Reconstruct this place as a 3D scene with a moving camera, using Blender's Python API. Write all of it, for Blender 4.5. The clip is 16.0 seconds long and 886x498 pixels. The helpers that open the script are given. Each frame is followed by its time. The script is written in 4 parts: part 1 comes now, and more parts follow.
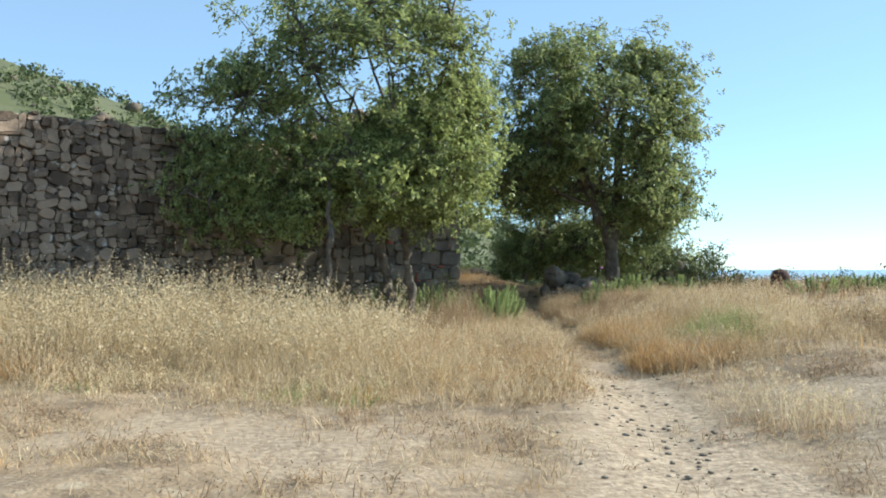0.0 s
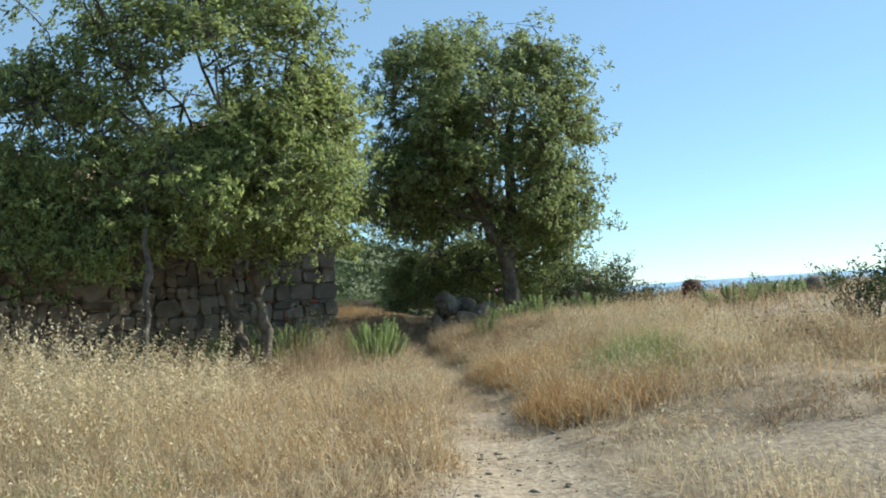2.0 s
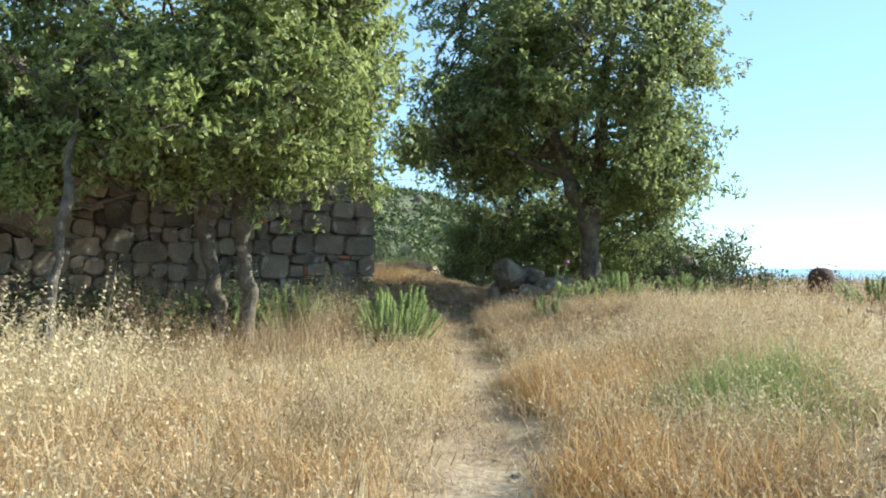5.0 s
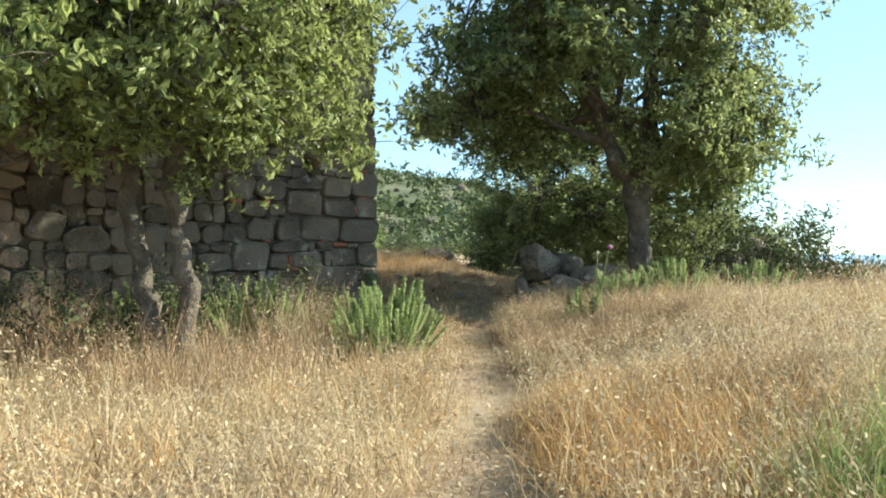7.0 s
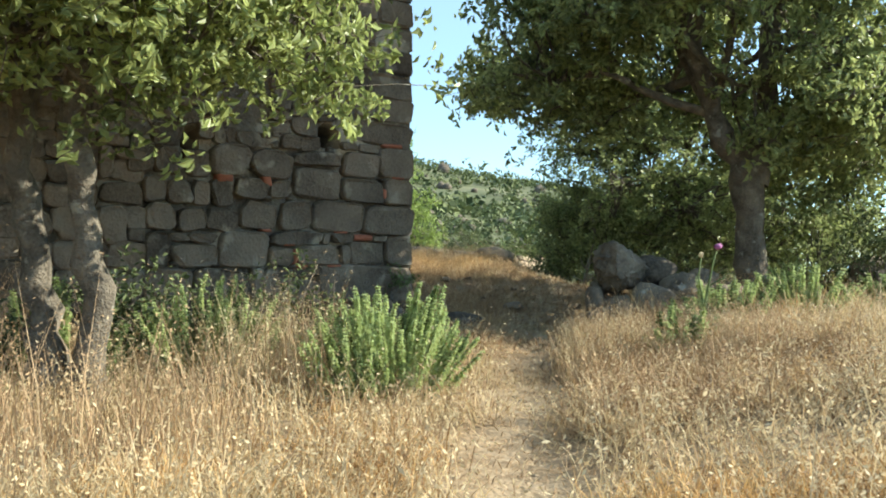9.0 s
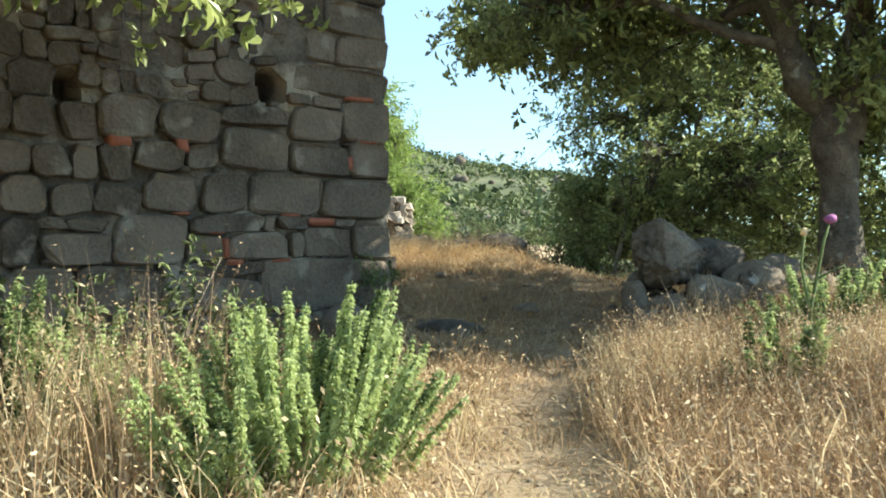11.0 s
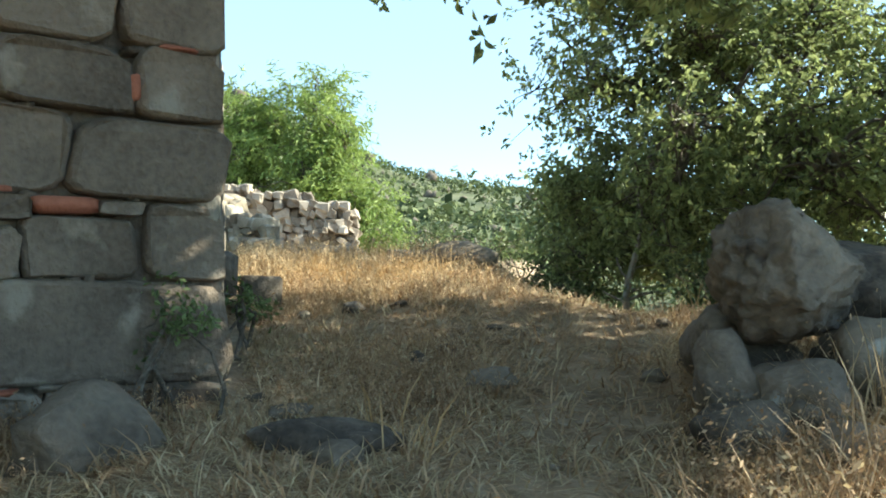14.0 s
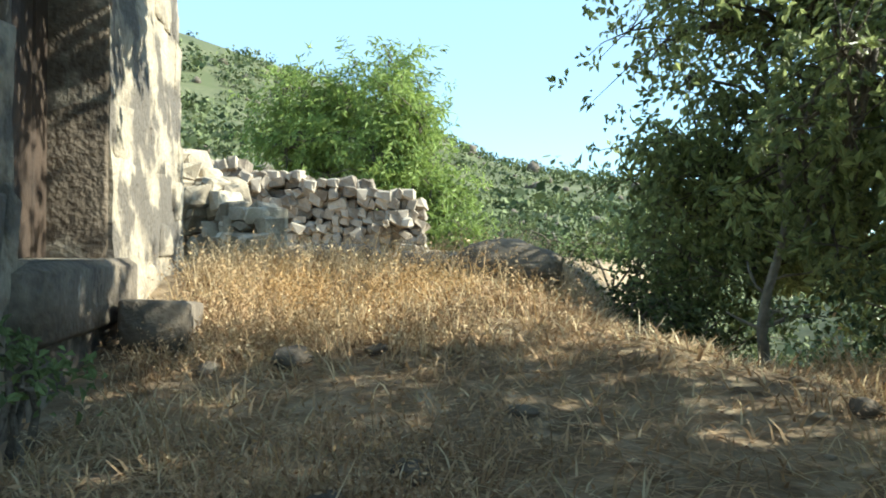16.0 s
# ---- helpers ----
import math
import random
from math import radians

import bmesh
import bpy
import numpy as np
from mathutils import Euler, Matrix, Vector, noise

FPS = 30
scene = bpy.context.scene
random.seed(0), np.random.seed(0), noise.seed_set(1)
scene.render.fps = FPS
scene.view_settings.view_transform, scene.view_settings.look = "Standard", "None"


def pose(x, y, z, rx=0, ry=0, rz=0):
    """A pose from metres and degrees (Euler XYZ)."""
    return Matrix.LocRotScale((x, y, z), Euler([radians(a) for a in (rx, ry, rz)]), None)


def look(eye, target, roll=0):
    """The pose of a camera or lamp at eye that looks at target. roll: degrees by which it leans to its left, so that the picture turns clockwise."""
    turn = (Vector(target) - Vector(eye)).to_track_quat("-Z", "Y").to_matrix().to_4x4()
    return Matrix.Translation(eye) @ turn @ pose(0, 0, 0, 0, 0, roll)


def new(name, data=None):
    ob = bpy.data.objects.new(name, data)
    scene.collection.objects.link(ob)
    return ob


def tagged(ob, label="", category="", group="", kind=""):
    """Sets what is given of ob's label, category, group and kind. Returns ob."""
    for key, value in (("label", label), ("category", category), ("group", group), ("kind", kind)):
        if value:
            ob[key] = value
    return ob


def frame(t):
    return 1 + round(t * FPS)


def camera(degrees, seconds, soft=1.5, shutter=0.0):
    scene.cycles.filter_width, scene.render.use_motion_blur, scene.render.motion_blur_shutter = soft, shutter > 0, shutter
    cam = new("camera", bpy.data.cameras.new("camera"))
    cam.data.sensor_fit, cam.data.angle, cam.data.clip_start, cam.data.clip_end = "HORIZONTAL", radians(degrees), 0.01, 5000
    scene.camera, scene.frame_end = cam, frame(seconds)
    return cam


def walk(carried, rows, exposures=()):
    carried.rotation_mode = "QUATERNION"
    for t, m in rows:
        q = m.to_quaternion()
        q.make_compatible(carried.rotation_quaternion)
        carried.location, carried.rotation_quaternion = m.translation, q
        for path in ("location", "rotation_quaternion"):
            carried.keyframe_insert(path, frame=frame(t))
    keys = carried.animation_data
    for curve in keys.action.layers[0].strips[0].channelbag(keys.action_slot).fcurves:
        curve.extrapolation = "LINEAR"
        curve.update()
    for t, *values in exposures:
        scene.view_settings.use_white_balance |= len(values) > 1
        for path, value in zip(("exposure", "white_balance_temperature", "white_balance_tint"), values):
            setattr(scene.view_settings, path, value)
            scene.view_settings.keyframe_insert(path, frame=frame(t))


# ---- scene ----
cam = camera(54.4, 16.0, soft=1.9)
METRES, EYE, TILT, LEAN, TURN = 22.0, 1.5, 1.1, 0.0, 0.0
ROWS = [
    (0.0, 0.0, 0.0, 0.0, -0.0, 0.0, -0.0),
    (0.5, 0.0103, 0.0307, -0.0007, -2.92, 1.0, 0.13),
    (1.0, 0.0217, 0.0633, -0.0026, -4.07, 1.85, 2.19),
    (1.5, 0.0313, 0.0947, -0.0032, -5.05, 0.95, 1.2),
    (2.0, 0.0402, 0.1294, -0.0045, -5.82, 1.86, 3.7),
    (2.5, 0.0509, 0.1591, -0.0047, -4.81, 0.95, 0.57),
    (3.0, 0.0586, 0.1897, -0.0047, -4.78, 0.51, 1.15),
    (3.5, 0.0675, 0.2205, -0.0063, 0.48, 0.91, 0.0),
    (4.0, 0.0751, 0.2467, -0.0065, 0.39, 0.69, -0.37),
    (6.5, 0.1053, 0.3951, -0.0107, 1.78, -1.62, -1.51),
    (7.0, 0.1079, 0.4278, -0.0124, 3.78, -1.09, -0.09),
    (7.5, 0.1099, 0.4602, -0.0146, 5.28, -2.09, -0.03),
    (8.0, 0.1116, 0.4942, -0.0161, 6.86, -2.3, 1.47),
    (8.5, 0.1143, 0.5276, -0.0168, 8.77, -0.96, -1.32),
    (11.0, 0.1089, 0.6806, -0.0231, 10.26, -1.44, -0.1),
    (11.5, 0.1064, 0.7105, -0.0239, 7.35, -1.34, 0.59),
    (12.0, 0.1048, 0.7401, -0.0246, 8.96, -1.92, 0.21),
    (12.5, 0.1008, 0.771, -0.0256, 9.27, -1.45, 0.22),
    (13.0, 0.0982, 0.8013, -0.0274, 10.71, -0.96, 0.14),
    (13.5, 0.0965, 0.8323, -0.028, 10.44, -0.98, -0.31),
    (14.0, 0.0949, 0.8622, -0.0285, 8.43, -0.26, -0.26),
    (14.5, 0.0953, 0.8924, -0.0279, 10.75, -0.63, -0.79),
    (15.0, 0.0948, 0.9232, -0.0269, 11.93, -0.25, -0.3),
    (15.5, 0.0958, 0.9547, -0.0273, 13.74, -0.14, 0.41),
    (16.0, 0.0954, 0.9836, -0.0262, 15.31, -0.82, -0.11),
]
walk(cam, [(t, pose(0, 0, EYE, TILT, LEAN, TURN) @ pose(METRES * x, METRES * y, METRES * z, 90 + pitch, roll, yaw)) for t, x, y, z, yaw, pitch, roll in ROWS],
     exposures=[(0.0, 0.88, 6200, 4), (1.0, 0.72, 6100, 2), (2.0, 0.62, 6100, 1), (4.0, 1.0, 6100, 0), (8.0, 1.3, 6650, 0), (11.0, 1.54, 6600, 0), (13.5, 1.72, 6550, -1), (14.5, 1.74, 6550, -1), (16.0, 1.55, 6300, -2)])

# ---- world, sun ----
SUN_EL, SUN_AZ = radians(32), Vector((0.963, 0.27)).normalized()
world = bpy.data.worlds.new("sky")
scene.world = world
world.use_nodes = True
wn = world.node_tree
sky = wn.nodes.new("ShaderNodeTexSky")
sky.sky_type, sky.sun_disc = 'NISHITA', False
sky.sun_elevation, sky.sun_rotation = SUN_EL, math.atan2(SUN_AZ.x, SUN_AZ.y)
sky.air_density, sky.dust_density, sky.ozone_density = 0.78, 0.0, 3.0
bg = wn.nodes["Background"]
bg.inputs["Strength"].default_value = 0.132
air = wn.nodes.new("ShaderNodeMixRGB")
air.blend_type = 'MULTIPLY'
air.inputs["Fac"].default_value, air.inputs["Color2"].default_value = 1.0, (0.87, 0.98, 1.02, 1)
wn.links.new(sky.outputs[0], air.inputs["Color1"])
haze = wn.nodes.new("ShaderNodeMixRGB")  # thin high cloud evens out the clear sky
haze.inputs["Fac"].default_value, haze.inputs["Color2"].default_value = 0.45, (2.35, 3.1, 3.75, 1)
wn.links.new(air.outputs[0], haze.inputs["Color1"])
wn.links.new(haze.outputs[0], bg.inputs["Color"])
sun = new("sun", bpy.data.lights.new("sun", 'SUN'))
sun.data.energy, sun.data.angle, sun.data.color = 4.5, radians(0.6), (1.0, 0.93, 0.82)
sun_dir = Vector((SUN_AZ.x * math.cos(SUN_EL), SUN_AZ.y * math.cos(SUN_EL), math.sin(SUN_EL)))
sun.matrix_world = look((0, 0, 30), Vector((0, 0, 30)) - sun_dir)
rng = np.random.default_rng(7)


# ---- materials ----
def material(name, dark, light, scale=3.0, fine=40.0, rough=0.9, bump=0.3, island=0.0, obj=0.0, through_light=0.0, spots=None, dist=0.02):
    """A two-scale noise colour with bump; island and obj vary the brightness piece by piece."""
    m = bpy.data.materials.new(name)
    m.use_nodes = True
    nt = m.node_tree
    N, L = nt.nodes, nt.links
    bsdf = N["Principled BSDF"]
    bsdf.inputs["Roughness"].default_value = rough
    geo = N.new("ShaderNodeNewGeometry")
    n1, n2 = N.new("ShaderNodeTexNoise"), N.new("ShaderNodeTexNoise")
    n1.inputs["Scale"].default_value, n2.inputs["Scale"].default_value = scale, fine
    n1.inputs["Detail"].default_value, n2.inputs["Detail"].default_value = 6, 4
    for n in (n1, n2):
        L.new(geo.outputs["Position"], n.inputs["Vector"])
    add = N.new("ShaderNodeMath")
    add.operation = 'MULTIPLY_ADD'
    L.new(n2.outputs["Fac"], add.inputs[0])
    add.inputs[1].default_value = 0.5
    L.new(n1.outputs["Fac"], add.inputs[2])
    fac = add.outputs[0]
    for amount, source in ((island, geo.outputs["Random Per Island"]), (obj, None)):
        if amount:
            if source is None:
                source = N.new("ShaderNodeObjectInfo").outputs["Random"]
            a = N.new("ShaderNodeMath")
            a.operation = 'MULTIPLY_ADD'
            L.new(source, a.inputs[0])
            a.inputs[1].default_value = amount
            L.new(fac, a.inputs[2])
            s = N.new("ShaderNodeMath")
            s.operation = 'SUBTRACT'
            L.new(a.outputs[0], s.inputs[0])
            s.inputs[1].default_value = amount / 2
            fac = s.outputs[0]
    ramp = N.new("ShaderNodeValToRGB")
    ramp.color_ramp.elements[0].position, ramp.color_ramp.elements[1].position = 0.42, 1.08
    ramp.color_ramp.elements[0].color, ramp.color_ramp.elements[1].color = (*dark, 1), (*light, 1)
    L.new(fac, ramp.inputs["Fac"])
    colour = ramp.outputs["Color"]
    if spots:
        n3 = N.new("ShaderNodeTexNoise")
        n3.inputs["Scale"].default_value, n3.inputs["Detail"].default_value = spots[1], 5
        L.new(geo.outputs["Position"], n3.inputs["Vector"])
        r3 = N.new("ShaderNodeValToRGB")
        r3.color_ramp.elements[0].position, r3.color_ramp.elements[1].position = spots[2], spots[2] + 0.08
        L.new(n3.outputs["Fac"], r3.inputs["Fac"])
        mix = N.new("ShaderNodeMixRGB")
        L.new(r3.outputs["Color"], mix.inputs["Fac"])
        L.new(colour, mix.inputs["Color1"])
        mix.inputs["Color2"].default_value = (*spots[0], 1)
        colour = mix.outputs["Color"]
    L.new(colour, bsdf.inputs["Base Color"])
    if bump:
        b = N.new("ShaderNodeBump")
        b.inputs["Strength"].default_value, b.inputs["Distance"].default_value = bump, dist
        L.new(add.outputs[0], b.inputs["Height"])
        L.new(b.outputs["Normal"], bsdf.inputs["Normal"])
    if through_light:
        t = N.new("ShaderNodeBsdfTranslucent")
        L.new(colour, t.inputs["Color"])
        mx = N.new("ShaderNodeMixShader")
        mx.inputs["Fac"].default_value = through_light
        L.new(bsdf.outputs[0], mx.inputs[1])
        L.new(t.outputs[0], mx.inputs[2])
        L.new(mx.outputs[0], N["Material Output"].inputs["Surface"])
    return m


M_GROUND = material("dry_earth", (0.1, 0.068, 0.038), (0.38, 0.28, 0.175), 2.2, 26, 0.95, 0.9, spots=((0.36, 0.285, 0.19), 6, 0.57), dist=0.04)


def add_wear(m, light, dark):
    """Bare trodden dust where the wear attribute is high."""
    N, L = m.node_tree.nodes, m.node_tree.links
    at = N.new("ShaderNodeAttribute")
    at.attribute_name = "wear"
    nz = N.new("ShaderNodeTexNoise")
    nz.inputs["Scale"].default_value, nz.inputs["Detail"].default_value = 14, 6
    L.new(N.new("ShaderNodeNewGeometry").outputs["Position"], nz.inputs["Vector"])
    rp = N.new("ShaderNodeValToRGB")
    rp.color_ramp.elements[0].position, rp.color_ramp.elements[1].position = 0.35, 0.65
    rp.color_ramp.elements[0].color, rp.color_ramp.elements[1].color = (*dark, 1), (*light, 1)
    L.new(nz.outputs["Fac"], rp.inputs["Fac"])
    mx = N.new("ShaderNodeMixRGB")
    socket = N["Principled BSDF"].inputs["Base Color"]
    old = socket.links[0].from_socket
    L.new(at.outputs["Fac"], mx.inputs["Fac"])
    L.new(old, mx.inputs["Color1"])
    L.new(rp.outputs["Color"], mx.inputs["Color2"])
    L.new(mx.outputs["Color"], socket)


add_wear(M_GROUND, (0.46, 0.36, 0.25), (0.25, 0.185, 0.12))
M_STONE = material("grey_andesite", (0.065, 0.05, 0.037), (0.225, 0.178, 0.132), 2.5, 32, 0.94, 1.0, obj=0.45, island=0.2, spots=((0.29, 0.25, 0.195), 3.2, 0.6), dist=0.04)
M_RUBBLE = material("brown_rubble", (0.085, 0.06, 0.043), (0.34, 0.255, 0.185), 3, 35, 0.92, 0.9, island=0.6, spots=((0.5, 0.46, 0.4), 5, 0.64))
M_MORTAR = material("lime_mortar", (0.055, 0.044, 0.034), (0.21, 0.175, 0.135), 4, 30, 0.95, 0.9, spots=((0.4, 0.345, 0.265), 1.6, 0.5), dist=0.05)
M_RENDER = material("pale_lime_render", (0.18, 0.152, 0.115), (0.46, 0.395, 0.3), 4, 28, 0.95, 1.0, spots=((0.12, 0.104, 0.086), 3, 0.47), dist=0.04)
M_BRICK = material("terracotta", (0.25, 0.08, 0.045), (0.43, 0.155, 0.09), 8, 60, 0.9, 0.4, obj=0.3)
M_LICHEN = material("lichen_boulder", (0.05, 0.04, 0.031), (0.24, 0.195, 0.145), 4, 30, 0.94, 1.0, obj=0.4, spots=((0.42, 0.4, 0.35), 5, 0.66), dist=0.03)
M_BARK = material("oak_bark", (0.035, 0.028, 0.021), (0.2, 0.168, 0.128), 7, 45, 0.95, 1.0, spots=((0.3, 0.28, 0.23), 6, 0.62), dist=0.05)
M_PALEBARK = material("pale_bark", (0.11, 0.098, 0.08), (0.36, 0.325, 0.265), 6, 40, 0.95, 0.6)
M_OAK = material("oak_leaf", (0.125, 0.15, 0.058), (0.45, 0.51, 0.195), 1.2, 15, 0.4, 0, island=0.6, through_light=0.52)
M_OAKDARK = material("dark_oak_leaf", (0.12, 0.15, 0.062), (0.41, 0.46, 0.19), 1.2, 15, 0.4, 0, island=0.6, through_light=0.52)
M_WILLOW = material("light_green_leaf", (0.13, 0.19, 0.045), (0.36, 0.45, 0.13), 0.8, 12, 0.6, 0, island=0.5, through_light=0.45)
M_SHRUB = material("grey_green_leaf", (0.07, 0.1, 0.035), (0.24, 0.31, 0.12), 2, 20, 0.75, 0, island=0.5, through_light=0.3)
M_SHRUBTIP = material("pale_green_leaf", (0.27, 0.34, 0.12), (0.58, 0.65, 0.33), 3, 20, 0.8, 0, island=0.5, through_light=0.4)
M_OLIVE = material("scrub_leaf", (0.035, 0.054, 0.02), (0.16, 0.19, 0.075), 0.3, 3, 0.8, 0, island=0.7, through_light=0.15)
M_STRAW = material("golden_straw", (0.3, 0.2, 0.1), (0.71, 0.555, 0.345), 0.8, 12, 0.7, 0, island=0.8, through_light=0.3, spots=((0.54, 0.36, 0.17), 1.1, 0.54))
M_GOLD = material("orange_straw", (0.34, 0.19, 0.07), (0.68, 0.45, 0.2), 0.9, 12, 0.7, 0, island=0.7, through_light=0.3)
M_OAT = material("pale_oat", (0.37, 0.28, 0.15), (0.76, 0.64, 0.42), 0.8, 12, 0.65, 0, island=0.5, through_light=0.35)
M_BROWN = material("brown_dry_stalk", (0.2, 0.12, 0.062), (0.54, 0.38, 0.225), 1, 12, 0.85, 0, island=0.5, through_light=0.15)
M_GREENGRASS = material("green_grass", (0.15, 0.21, 0.055), (0.42, 0.49, 0.17), 1, 12, 0.7, 0, island=0.5, through_light=0.3)
M_WOOD = material("dark_old_wood", (0.02, 0.013, 0.009), (0.07, 0.045, 0.03), 3, 50, 0.8, 0.4, obj=0.3)
M_RUST = material("rusty_iron", (0.035, 0.016, 0.012), (0.1, 0.045, 0.032), 4, 30, 0.85, 0.4)
M_PURPLE = material("purple_flower", (0.25, 0.06, 0.2), (0.5, 0.2, 0.42), 10, 60, 0.8, 0.2, through_light=0.2)
# Distance haze is put into the sea's pale blue.
M_SEA = material("sea", (0.2, 0.36, 0.5), (0.26, 0.42, 0.56), 0.004, 0.02, 0.9, 0)


# ---- mesh helpers ----
def mesh_of(name, verts, faces, mat, smooth=False):
    me = bpy.data.meshes.new(name)
    me.from_pydata([tuple(v) for v in verts] if not isinstance(verts, np.ndarray) else verts.tolist(), [], faces if isinstance(faces, list) else faces.tolist())
    me.materials.append(mat)
    if smooth:
        me.shade_smooth()
    me.update()
    return me


def part(name, me, parent, label="", m=None):
    ob = new(name, me)
    ob.parent = parent
    if m is not None:
        ob.matrix_basis = m
    if label:
        ob["label"] = label
    return ob


class Tris:
    """Gathers vertices and faces of one mesh."""
    def __init__(self):
        self.v, self.f, self.n = [], [], 0

    def add(self, verts, faces):
        self.v.append(np.asarray(verts, float))
        self.f.extend([tuple(i + self.n for i in f) for f in faces])
        self.n += len(verts)

    def mesh(self, name, mat, smooth=False):
        return mesh_of(name, np.concatenate(self.v), self.f, mat, smooth)


def tube(out, points, radii, sides=7):
    p = np.asarray(points, float)
    d = np.gradient(p, axis=0)
    d /= np.linalg.norm(d, axis=1)[:, None] + 1e-9
    verts = []
    for c, t, r in zip(p, d, radii):
        a = np.cross(t, (0.31, 0.9, 0.17))
        a /= np.linalg.norm(a) + 1e-9
        b = np.cross(t, a)
        ang = np.arange(sides) * 2 * np.pi / sides
        verts.append(c + r * (np.cos(ang)[:, None] * a + np.sin(ang)[:, None] * b))
    faces = [(i * sides + j, i * sides + (j + 1) % sides, (i + 1) * sides + (j + 1) % sides, (i + 1) * sides + j)
             for i in range(len(p) - 1) for j in range(sides)]
    faces.append(tuple(range((len(p) - 1) * sides, len(p) * sides)))
    out.add(np.concatenate(verts), faces)


def interp(x, pts):
    a = np.array(pts, float)
    return np.interp(x, a[:, 0], a[:, 1])


def smooth(x, a, b):
    t = np.clip((x - a) / (b - a), 0, 1)
    return t * t * (3 - 2 * t)


def wob(x, y, s, seed=0.0):
    """Cheap smooth noise from sines, about -1 to 1."""
    return (np.sin(x * s + 1.7 * seed + 1.3 * np.sin(y * s * 0.7 + seed)) + np.sin(y * s * 1.13 + 2.1 * seed + 1.1 * np.sin(x * s * 0.83 - seed))) / 2


# ---- the ground ----
BASE = [(-30, 0.0), (0, 0.1), (9, 0.15), (16, 0.2), (19, 0.28), (21, 0.4), (22.6, 0.53), (24, 0.74), (25.5, 1.0), (26.6, 1.2), (31, 1.25), (40, 1.3), (55, 1.5)]
BASE_R = [(-30, 0.3), (0, 0.35), (10, 0.5), (20, 0.75), (25, 0.8), (26, 0.74), (28, 0.4), (31, -0.2), (38, -1.6), (60, -4)]
BASE_FAR = [(-30, 0.4), (0, 0.5), (12, 0.72), (22, 0.75), (45, 0.7), (60, 0.3), (90, -2)]
RIDGE = [(-180, -1.2), (-14, -0.6), (-8, 1.0), (-3, 3.0), (2.4, 4.4), (4, 4.6), (10.5, 5.6), (14.7, 6.9), (17, 8.2), (20, 9.2), (28, 11.2), (32, 12.2), (45, 13.5), (90, 14), (130, 5), (180, -1.2)]
PATH = [(-10, 0.2), (0, 0.8), (5, 1.5), (8.7, 1.98), (12, 2.25), (15.5, 2.32), (18.8, 2.2), (21, 2.1), (23, 2.25), (26, 2.6), (30, 3.4)]


def path_x(y):
    return interp(y, PATH)


def height(x, y):
    x, y = np.asarray(x, float), np.asarray(y, float)
    a, b, c = interp(y, BASE), interp(y, BASE_R), interp(y, BASE_FAR)
    mound = smooth(y, 20, 24)
    back = smooth(y, 24.3, 26.3)
    side = smooth(x, 2.2 + 0.3 * mound - 1.5 * back, 5.0 - 1.2 * mound - 1.4 * back)
    near = a + (b - a) * side
    near = near + (c - near) * smooth(x, 5.5, 11) 
    near += 0.25 * smooth(-x, 1.0, 7.0) * smooth(y, 6, 14)
    near += 0.035 * wob(x, y, 1.3) + 0.02 * wob(x, y, 3.7, 2) + 0.006 * wob(x, y, 13, 3)
    near -= 0.05 * np.exp(-((x - path_x(y)) / 0.45) ** 2) * (1 - smooth(y, 22, 26))
    r = np.hypot(x, y)
    az = np.degrees(np.arctan2(-x, y))
    e = np.tan(np.radians(interp(az, RIDGE)))
    far = 340 * e * smooth(r, 45, 360) ** 0.8 + wob(x, y, 0.03) * 0.02 * np.clip(r - 60, 0, 200) + wob(x, y, 0.09, 1) * 0.008 * np.clip(r - 60, 0, 250)
    far += np.where(e < 0, -0.03 * np.clip(r - 70, 0, 1500), 0.0) + np.clip(r - 360, 0, 900) * np.where(e > 0, e * 0.6, 0)
    w = smooth(r, 42, 75)
    return near * (1 - w) + (far - 1.0 * (e > 0)) * w


def bare(x, y):
    """Bare dusty patches of the trampled ground."""
    return smooth(wob(x, y, 1.1, 6) + 0.5 * wob(x, y, 2.9, 2) + 0.2 * wob(x, y, 8.1, 3), 0.1, 0.6) * (1 - smooth(y, 8, 10))


